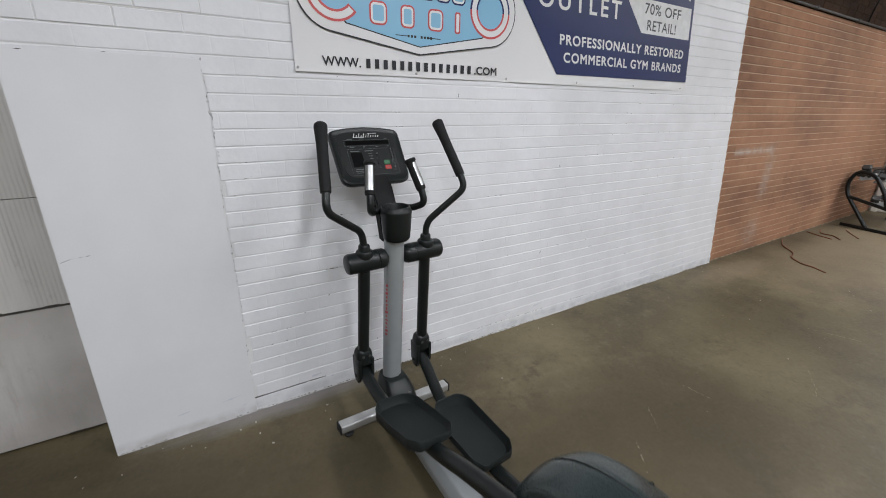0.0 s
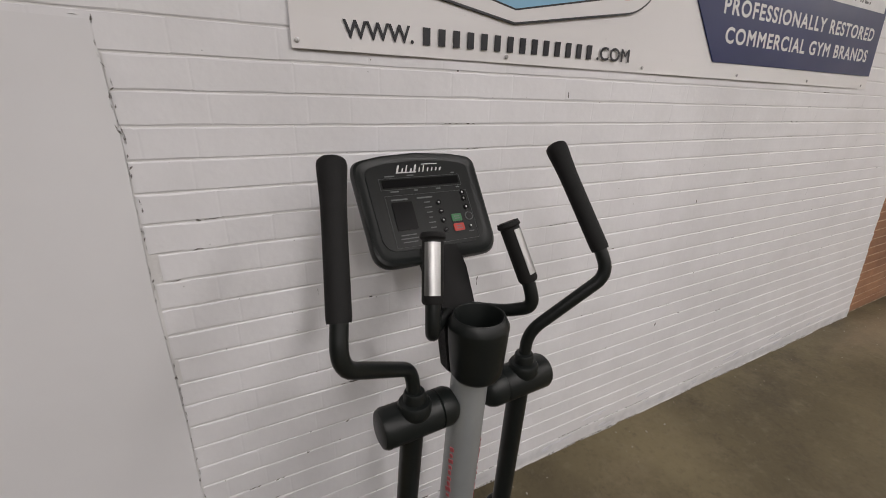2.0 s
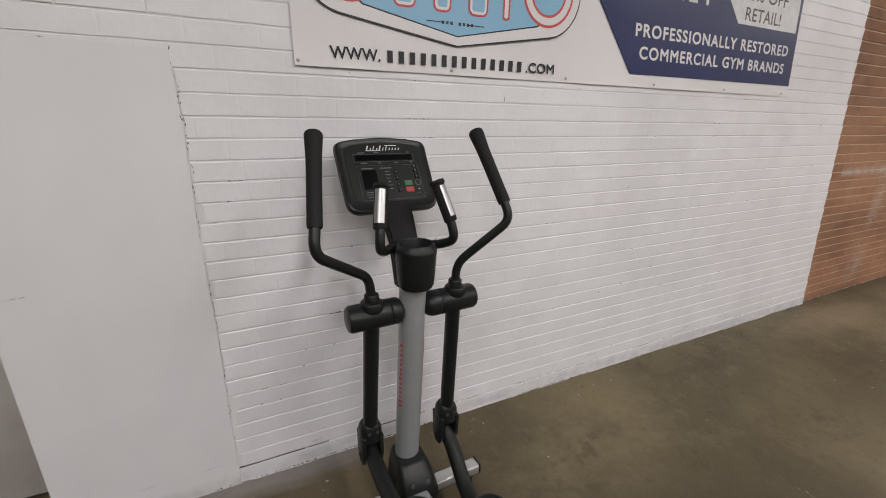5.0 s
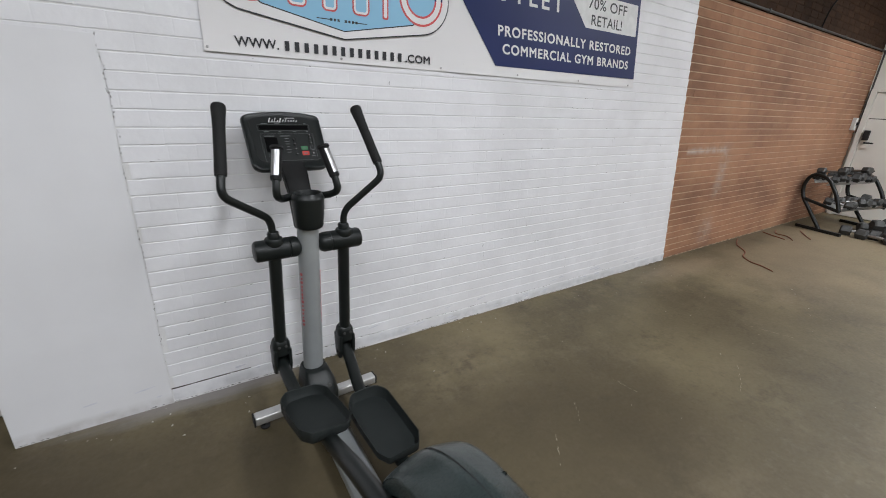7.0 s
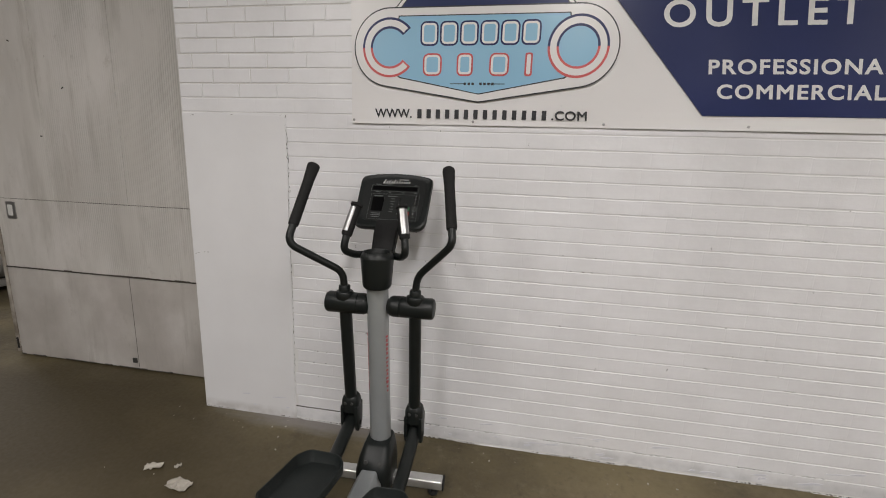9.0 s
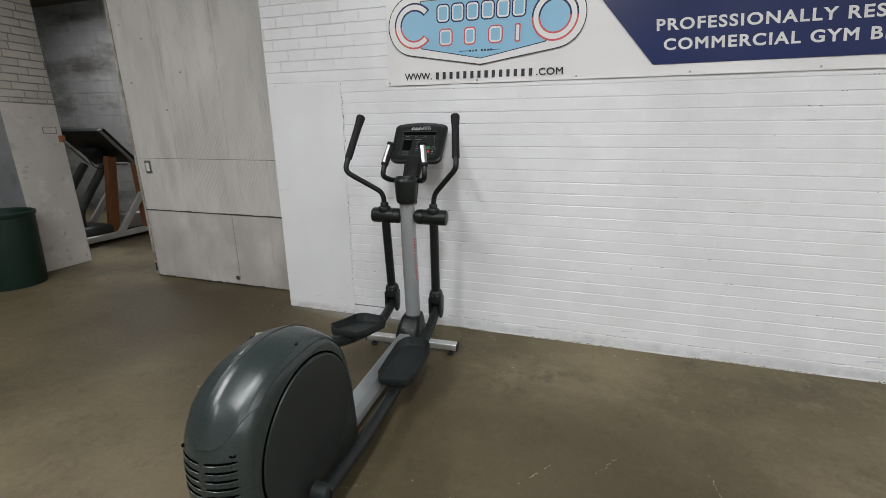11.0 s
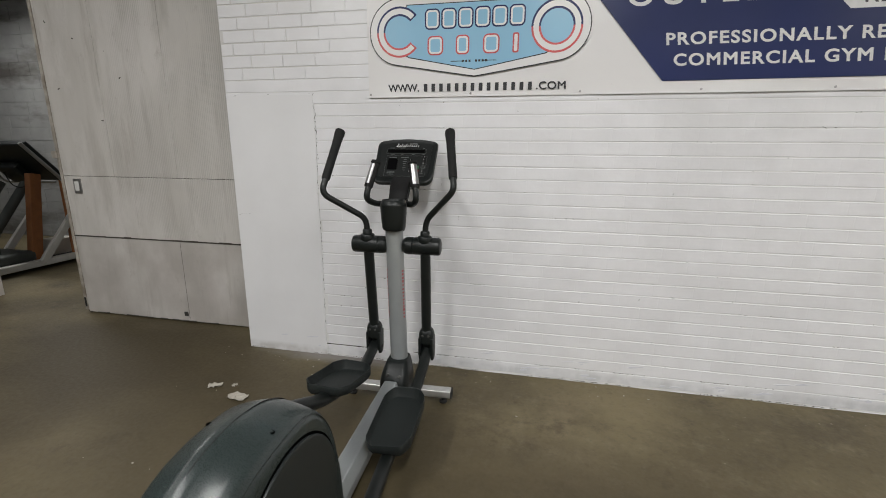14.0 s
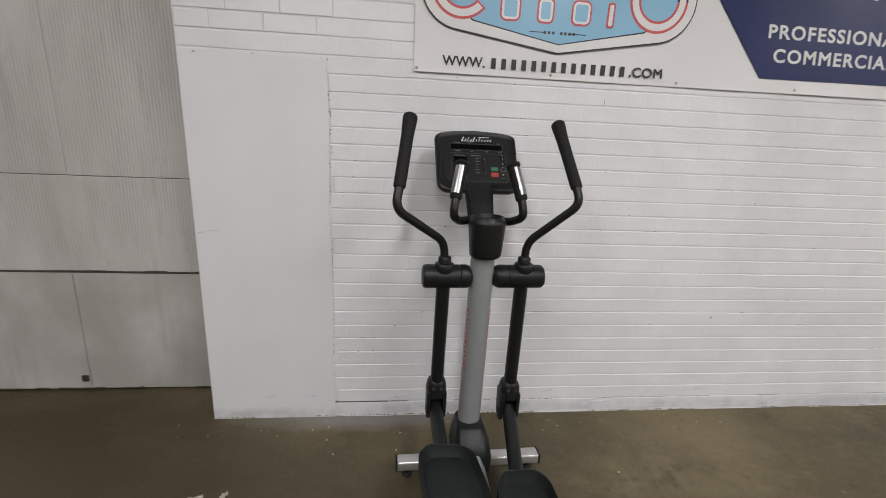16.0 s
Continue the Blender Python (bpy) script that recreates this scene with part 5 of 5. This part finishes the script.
# ---- end wall: door, lock and boxes ----
door_1 = thing("door_1", "off-white steel door in the end wall", "door", (FAR, -0.10, 0.0), kind="structure")
part("leaf", cuboid(-0.045, 0.0, -0.92, 0.0, 0.01, 2.05, 0.006), end_paint, door_1)
for y0, y1, z1 in ((-1.0, -0.925, 2.1), (0.005, 0.08, 2.1)):
    part("jamb", cuboid(-0.07, 0.0, y0, y1, 0.0, z1, 0.006), end_paint, door_1)
part("head", cuboid(-0.07, 0.0, -0.925, 0.005, 2.055, 2.13, 0.006), end_paint, door_1)
part("lock", cuboid(-0.10, -0.045, -0.10, -0.02, 1.30, 1.46, 0.01), rubber, door_1)
part("panel_line", cuboid(-0.048, -0.044, -0.91, -0.01, 1.64, 1.652), dark_gap, door_1)
part("handle", tube(rounded_path([(-0.05, -0.07, 1.26), (-0.11, -0.07, 1.26), (-0.11, -0.19, 1.26)], 0.02), 0.012, 10), rubber, door_1)
sw = thing("switch_box", "small off-white switch box on the brick wall", "switch box", (10.50, 0.02, 1.55))
part("box", cuboid(-0.06, 0.06, -0.05, 0.0, -0.1, 0.1, 0.006), lamp_white, sw)
part("lever", cuboid(-0.01, 0.01, -0.08, -0.05, -0.02, 0.03, 0.003), rubber, sw)

# ---- dumbbell rack and weights by the brick wall ----
rack = thing("dumbbell_rack", "black tubular dumbbell rack with looped end frames", "weight rack", (9.0, -0.13, 0.0), -12.4)
for x in (0.0, 1.15):
    end = part("end_frame", tube(rounded_path([(x, -0.29, 0.03), (x, 0.07, 0.48), (x, 0.10, 0.66), (x, 0.02, 0.83), (x, -0.20, 0.79), (x, -0.37, 0.55), (x, -0.45, 0.34)], 0.09, 7), 0.026, 12), black_paint, rack, smooth=True)
    part("base_bar", cuboid(x - 0.03, x + 0.03, -0.57, 0.02, 0.0, 0.045, 0.008), black_paint, end)
    part("cross_bar", tube([(x, 0.03, 0.44), (x, -0.46, 0.345)], 0.024, 12), black_paint, end)
for y, z in ((-0.36, 0.385), (-0.10, 0.72)):
    for dy, dz, tip in ((-0.10, -0.012, 28), (0.075, 0.0, -28)):
        part("shelf_rail", moved(cuboid(0.0, 1.15, -0.006, 0.006, -0.030, 0.030, 0.003), pose(0, y + dy, z + dz, tip, 0, 0)), aluminium, rack, "scuffed bare steel shelf rail")
    part("shelf_tie", tube([(0.575, y - 0.10, z - 0.03), (0.575, y + 0.075, z - 0.018)], 0.010, 8), black_paint, rack)


def dumbbell():
    d = thing("dumbbell", "worn grey hex dumbbell", "dumbbell", group="dumbbells by the rack")
    for s in (-1, 1):
        part("head", lathe([(0.045, 0.0), (0.060, 0.014), (0.060, 0.085), (0.045, 0.10)], 6, pose(0, s * 0.07, 0.052, -90 * s)), cast_iron, d)
    part("handle", tube([(0, -0.08, 0.052), (0, 0, 0.052), (0, 0.08, 0.052)], [0.013, 0.017, 0.013], 10), chrome, d)
    return d


first_bell = dumbbell()
spots = []
for i in range(7):
    for y, z in ((-0.36, 0.385), (-0.10, 0.72)):
        p = pose(9.0, -0.13, 0, 0, 0, -12.4) @ Vector((0.10 + 0.158 * i, y, z))
        spots.append((p.x, p.y, z + 0.012, 24 * math.sin(i * 2.7 + z * 9)))
    if i % 2 == 0:
        p = pose(9.0, -0.13, 0, 0, 0, -12.4) @ Vector((0.18 + 0.158 * i, -0.12, 0))
        spots.append((p.x, p.y, 0.824, 35 + 40 * i))
for x, y, a in ((9.05, -1.02, 20), (9.32, -1.18, 70), (9.66, -1.08, -15), (9.42, -0.93, 95), (9.85, -1.32, 40), (9.16, -0.82, 10), (9.6, -1.38, 120), (10.0, -1.02, 5), (9.75, -0.86, 60), (9.2, -1.36, 150)):
    spots.append((x, y, 0.0, a))
for x, y, a in ((9.38, -1.05, 50), (9.70, -1.0, 110)):
    spots.append((x, y, 0.135, a))
rng = random.Random(17)
for i, (x, y, z, a) in enumerate(spots):
    sc = 0.82 + 0.28 * rng.random() if z > 0.2 else 1.3
    m = pose(x, y, z, rng.uniform(-9, 9) if z > 0.2 else 0, 0, a - 8 + rng.uniform(-28, 28))
    ob = first_bell if i == 0 else copy_thing(first_bell, m)
    ob.matrix_basis = m @ Matrix.Diagonal((sc, sc, sc, 1))
bucket = thing("bucket", "small orange plastic bucket by the end door", "bucket", (10.62, -1.15, 0.0))
part("pail", lathe([(0.09, 0.0), (0.12, 0.22), (0.125, 0.23), (0.115, 0.23), (0.088, 0.01)], 24), orange_plastic, bucket, smooth=True)

# ---- cords on the floor ----
def cord_thing(points, label):
    c = thing("extension_cord", label, "cord", group="cords on the floor")
    part("cable", tube(smooth_line([(x, y, 0.006) for x, y in points], 6), 0.006, 8), cord, c)


cord_thing([(7.25, -0.02), (6.95, -0.14), (6.72, -0.33), (6.50, -0.40), (6.36, -0.54), (6.33, -0.66), (6.25, -0.80)], "thin red-brown cord trailing from the brick wall")
cord_thing([(8.02, -0.03), (7.95, -0.16), (7.88, -0.35)], "short red-brown cord end beside the brick wall")
cord_thing([(8.35, -0.08), (8.12, -0.16), (8.10, -0.30), (7.95, -0.42)], "short red-brown cord end beside the brick wall")
cord_thing([(8.66, -0.28), (8.45, -0.40), (8.25, -0.53)], "short red-brown cord end beside the rack")

# ---- scraps of paper ----
def scrap(x, y, size, seed, label):
    rng = random.Random(seed)
    bm = bmesh.new()
    bmesh.ops.create_grid(bm, x_segments=7, y_segments=5, size=0.5)
    for v in bm.verts:
        v.co = Vector((v.co.x * size, v.co.y * size * 0.55, 0.010 + 0.016 * rng.random()))
        r = math.hypot(v.co.x / size, v.co.y / (size * 0.55))
        v.co.x *= 1 - 0.28 * max(0.0, r - 0.42) + rng.uniform(-0.09, 0.09)
        v.co.y *= 1 - 0.28 * max(0.0, r - 0.42) + rng.uniform(-0.09, 0.09)
    low = min(v.co.z for v in bm.verts)
    for v in bm.verts:
        v.co.z += 0.003 - low
    bmesh.ops.solidify(bm, geom=bm.faces[:], thickness=0.002)
    ob = part("paper_scrap", bm, paper)
    ob.matrix_basis = pose(x, y, 0.0, 0, 0, rng.uniform(0, 180))
    tagged(ob, label, "paper scrap", "scraps on the floor")


scrap(0.14, -0.55, 0.085, 1, "torn scrap of white paper on the concrete")
scrap(0.36, -0.635, 0.125, 2, "crumpled scrap of white paper on the concrete")
scrap(0.26, -0.525, 0.035, 3, "tiny torn scrap of white paper on the concrete")

grit = bmesh.new()
rng = random.Random(91)
for i in range(110):
    x = rng.uniform(-0.4, 6.0)
    y = -abs(rng.gauss(0, 0.12)) - 0.02 if i % 2 else rng.uniform(-3.0, -0.1)
    r = rng.choice((0.002, 0.003, 0.003, 0.004, 0.006))
    merge(grit, moved(cuboid(-r, r, -r * 0.6, r * 0.6, 0.0, r * 0.7, r * 0.25, 1), pose(x, y, 0, 0, 0, rng.uniform(0, 180))))
debris = part("floor_debris", grit, paper)
tagged(debris, "small pale chips of paint and plaster on the concrete", "debris", kind="stuff")

# ---- pale scuffs on the concrete ----
scuff_pale = shader("pale_scuffed_concrete", (0.27, 0.24, 0.18), 0.8, second=(0.17, 0.145, 0.10), scale=30, bump=0.2, world_space=True)
marks = bmesh.new()
rng = random.Random(63)
for ax, ay, bx, by in ((2.19, -1.40, 2.32, -1.24), (1.85, -1.63, 1.93, -1.55), (3.00, -1.11, 3.02, -1.26), (2.49, -1.27, 2.62, -1.11), (1.44, -1.64, 1.56, -1.59), (3.6, -1.6, 3.9, -1.45), (4.6, -1.2, 4.72, -1.5)):
    d = Vector((bx - ax, by - ay, 0))
    side = Vector((-d.y, d.x, 0)).normalized()
    for i in range(14):
        if rng.random() < 0.35:
            continue
        c = Vector((ax, ay, 0)) + d * (i + rng.random()) / 14 + side * rng.gauss(0, 0.003)
        u, w = d / 14 * rng.uniform(0.4, 1.0), side * rng.uniform(0.001, 0.004)
        low = [marks.verts.new(p) for p in (c - u, c - w, c + u, c + w * 0.7)]
        top = [marks.verts.new(p + Vector((0, 0, 0.0007))) for p in (c - u * 0.9, c - w * 0.9, c + u * 0.9, c + w * 0.6)]
        marks.faces.new(top)
        marks.faces.new(low[::-1])
        for k in range(4):
            marks.faces.new((low[k], low[(k + 1) % 4], top[(k + 1) % 4], top[k]))
scuffs = part("floor_scuffs", marks, scuff_pale)
tagged(scuffs, "pale scratches scraped across the concrete", "scuff marks", kind="stuff")

# ---- bin ----
bin_ = thing("rubbish_bin", "large dark green plastic rubbish bin", "bin", (-3.06, -0.33, 0.0))
part("tub", lathe([(0.235, 0.0), (0.245, 0.02), (0.275, 0.70), (0.288, 0.715), (0.290, 0.745), (0.278, 0.75), (0.262, 0.735), (0.232, 0.03), (0.02, 0.025)], 40), green_plastic, bin_, smooth=True)
for a in (0, 180):
    part("handle", moved(tube(rounded_path([(0.27, -0.07, 0.66), (0.315, -0.06, 0.67), (0.315, 0.06, 0.67), (0.27, 0.07, 0.66)], 0.03), 0.012, 10), pose(0, 0, 0, 0, 0, a - 40)), green_plastic, bin_)
part("sticker", cuboid(0.0, 0.004, -0.03, 0.03, 0.55, 0.62), white_print, bin_).matrix_basis = pose(0.196, -0.196, 0, 0, 0, -45)

# ---- treadmill in the back room ----
mill = thing("treadmill", "old treadmill with rusty uprights and a white frame", "exercise machine", (-3.85, 1.48, 0.0), 90)
for y in (0.0, 0.66):
    part("side_rail", cuboid(-0.62, 0.85, y - 0.04, y + 0.04, 0.055, 0.135, 0.012), white_frame, mill, "scuffed white side rail")
    part("brace", moved(cuboid(-0.040, 0.040, -0.025, 0.025, 0.0, 0.88, 0.006), pose(-0.17, y - 0.030, 0.10, 0, 39, 0)), white_frame, mill, "white diagonal brace")
    part("front_strut", tube(rounded_path([(-0.47, y * 0.6 + 0.24, 0.13), (-0.45, y * 0.6 + 0.24, 0.45), (0.0, y * 0.6 + 0.24, 1.06)], 0.10), 0.050, 12), green_grey, mill, "dark grey-green strut", smooth=True)
part("upright", moved(cuboid(-0.06, 0.06, -0.045, 0.045, 0.0, 1.08, 0.008), pose(-0.16, 0.10, 0.11, 0, 8.5, 0)), rust_paint, mill, "rusty orange-brown upright")
part("rear_upright", cuboid(0.23, 0.34, -0.045, 0.045, 0.13, 1.20, 0.008), rust_paint, mill, "rusty orange-brown upright")
part("deck", cuboid(-0.62, 0.85, 0.04, 0.62, 0.07, 0.12, 0.006), belt, mill, "dark running belt")
part("motor_cover", cuboid(-0.66, -0.16, 0.045, 0.615, 0.115, 0.25, 0.04, 3), green_grey, mill, "dusty dark motor cover", smooth=True)
# the head leans over the deck: its top edge towards the door, its lower edge towards the runner
TILT = math.degrees(math.atan2(0.38, -0.44)) - 180
lean = Matrix.Translation((-0.20, 0.32, 1.53)) @ pose(0, 0, 0, 0, TILT, 0)
outline = rounded_poly([(0.45, 0.0), (-0.45, 0.0), (-0.45, -0.58), (0.30, -0.58), (0.42, -0.36)], (0.02, 0.02, 0.02, 0.05, 0.08), 4)
head = part("console", moved(loft([[(x, yy * k, -0.29 + (zz + 0.29) * k) for yy, zz in outline] for x, k in ((-0.012, 0.96), (0.0, 1.0), (0.045, 1.0), (0.06, 0.97))]), lean), black_plastic, mill, "dark console head")
part("console_pod", moved(cuboid(-0.11, 0.0, -0.10, 0.22, -0.54, -0.26, 0.03, 3), lean), black_plastic, head, smooth=True)
part("console_screen", moved(cuboid(0.060, 0.064, -0.20, 0.20, -0.30, -0.12), lean), glass_black, head)
for y in (-0.155, 0.795):
    part("handrail", tube(rounded_path([(-0.245, y, 1.540), (-0.22, y, 1.512), (0.17, y, 1.060), (0.74, y, 1.02)], 0.03), 0.020, 12), steel, mill, "bare steel handrail", smooth=True)
part("cable", tube(smooth_line([(-0.16, 0.30, 1.20), (-0.14, 0.24, 1.05), (-0.08, 0.16, 1.02), (-0.02, 0.12, 1.12)], 5), 0.006, 8), rubber, mill)
box = thing("carton", "small pale cardboard carton on the treadmill deck", "carton", (-4.10, 1.72, 0.121))
part("body", cuboid(-0.10, 0.10, -0.14, 0.14, 0.0, 0.20, 0.006), pale_brick, box)
part("flap", cuboid(-0.10, 0.10, -0.005, 0.005, 0.20, 0.204), paper, box)

# ---- bricks, blocks ----
def merge_frame(x0, x1, z0, z1, t=0.004):
    bm = bmesh.new()
    for a, b, c, d in ((x0, x1, z1 - t, z1), (x0, x1, z0, z0 + t), (x0, x0 + t, z0 + t, z1 - t), (x1 - t, x1, z0 + t, z1 - t)):
        cuboid(a, b, -0.0065, -0.002, c, d, bm=bm)
    return bm


COURSE, BRICK, Z1 = 0.0765, 0.2275, 0.0125


def brick_rows(x0, x1, z0, z1, seed, skip=None, course=COURSE, brick=BRICK, joint=0.006, head=0.004):
    """Places of the bricks of a wall in running bond: x, z, width, height."""
    rng, out = random.Random(seed), []
    k = 0
    while Z1 + course * (k - 1) < z1 - 0.012:
        lo, hi = max(z0, Z1 + course * (k - 1)) + joint / 2, min(z1, Z1 + course * k) - joint / 2
        k += 1
        if hi - lo < 0.012:
            continue
        x = x0 - (brick / 2 if k % 2 else 0) + 0.03 * math.sin(k * 1.7)
        while x < x1 - 0.004:
            w = brick if rng.random() > 0.08 else brick / 2
            a, b = max(x, x0) + head / 2, min(x + w, x1) - head / 2
            x += w
            if b - a < 0.02:
                continue
            if skip and skip((a + b) / 2, (lo + hi) / 2):
                continue
            out.append(((a + b) / 2, (lo + hi) / 2, b - a, hi - lo))
    return out


def lay(spots, y, depth, edge, material, parent, near, label, seed, name="brick", limit=300, side=None, wobble=0.0007, rough=0.0004):
    """Bricks near the path as parts of their own, the others joined."""
    rng, shared, far, count = random.Random(seed), {}, [], 0
    for x, z, w, h in spots:
        if near(x, z) and count < limit:
            key = (round(w, 3), round(h, 3), rng.randrange(4))
            if key not in shared:
                shared[key] = brick_mesh(w, h, depth, edge, name, material, side, len(shared), rough)
            ob = new(name, shared[key])
            ob.parent = parent
            ob.matrix_basis = pose(x, y + rng.uniform(-wobble, wobble), z, 350 * rng.uniform(-wobble, wobble), 0, 0)
            count += 1
        else:
            far.append((x, z, w, h, y))
    if far:
        joined_bricks("far_" + name + "s", far, depth, edge, material, parent, label, wobble, seed, side, rough)


# the paint has filled most upright joints, but not in the glossy upper corners
rng = random.Random(21)
clear, filled = [], []
for x, z, w, h in brick_rows(0.002, WALL_END - 0.002, 0.0, PAINT_TOP, 11, joint=0.0046, head=-0.0006):
    over = x + w / 2 - (paint_end(z) - 0.002 + 0.004 * math.sin(z * 37))
    if over > w - 0.015:
        continue
    if over > 0:
        x, w = x - over / 2, w - over
    if z + h / 2 < 1.84 and x - w / 2 < 0.6445:
        if x + w / 2 < 0.668:
            continue
        cut = 0.6445 - (x - w / 2)
        x, w = x + cut / 2, w - cut
    if (x < 0.85 - 0.5 * abs(z - 2.3) and z > 1.93):
        clear.append((x, z, w - 0.006, h - 0.003))
    else:
        if rng.random() < (0.10 if x < 2.4 and z > 0.9 else 0.0):
            w -= 0.0008
        filled.append((x, z, w, h + 0.0008 * math.sin(z * 611.0) + rng.uniform(-0.0003, 0.0003)))
for x0, x1, z0, z1 in ((0.004, 0.70, 1.99, 2.62),):
    part("open_joints", cuboid(x0, x1, 0.0026, 0.0040, z0, z1), open_joint, wall_north, "grey joints where the paint is thin")
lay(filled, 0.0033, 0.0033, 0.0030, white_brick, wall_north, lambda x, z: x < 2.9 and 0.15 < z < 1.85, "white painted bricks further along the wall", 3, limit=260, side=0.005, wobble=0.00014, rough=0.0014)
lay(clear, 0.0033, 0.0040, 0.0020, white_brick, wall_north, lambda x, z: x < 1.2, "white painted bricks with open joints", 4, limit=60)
red_spots = []
for x, z, w, h in brick_rows(paint_end(PAINT_TOP) + 0.003, FAR - 0.002, 0.0, PAINT_TOP, 12, joint=0.010, head=0.0006):
    short = paint_end(z) + 0.010 + 0.004 * math.sin(z * 37) - (x - w / 2)
    if short < w - 0.015:
        red_spots.append((x, z, w, h) if short <= 0 else (x + short / 2, z, w - short, h))
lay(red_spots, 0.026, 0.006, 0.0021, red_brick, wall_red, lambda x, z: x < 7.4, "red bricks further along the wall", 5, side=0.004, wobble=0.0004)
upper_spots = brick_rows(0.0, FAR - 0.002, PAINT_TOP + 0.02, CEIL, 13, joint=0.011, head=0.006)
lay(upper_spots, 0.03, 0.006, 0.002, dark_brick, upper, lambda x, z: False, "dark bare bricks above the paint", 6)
west_spots = [s for s in brick_rows(-5.2, OPEN_L, 1.80, CEIL, 14, joint=0.010, head=0.007)]
lay(west_spots, 0.004, 0.010, 0.002, blue_grey, wall_west, lambda x, z: z < 3.2, "grey painted bricks", 7)
# the reveal of the opening, seen edge on
reveal = thing("reveal_bricks", "cream painted brick reveal of the door opening", "brickwork", (OPEN_L, 0.25, 0.0), 90, kind="structure")
lay(brick_rows(-0.245, 0.245, 1.80, CEIL, 15, joint=0.011, head=0.007), 0.0, 0.008, 0.002, pale_brick, reveal, lambda x, z: True, "cream bricks", 8)
part("reveal_plaster", plate([(-0.245, 0.0), (0.245, 0.0), (0.245, 1.79), (-0.245, 1.795)], -0.004, 0.0), grey_plaster, reveal, "grey plaster below the bricks")
part("bracket", cuboid(0.20, 0.245, -0.045, -0.002, 1.40, 1.47, 0.006), rust_paint, reveal, "rusty latch keeper")
part("plaster_scar", merge_frame(0.07, 0.20, 1.49, 1.56), dark_gap, reveal, "small rectangular scar in the plaster")
block_spots = brick_rows(-8.0, 0.5, 0.0, CEIL, 16, course=0.2, brick=0.4, joint=0.005, head=0.004)
lay(block_spots, 3.0, 0.006, 0.003, grey_block, wall_back, lambda x, z: -6.0 < x < -2.5, "grey blocks", 9, name="block")
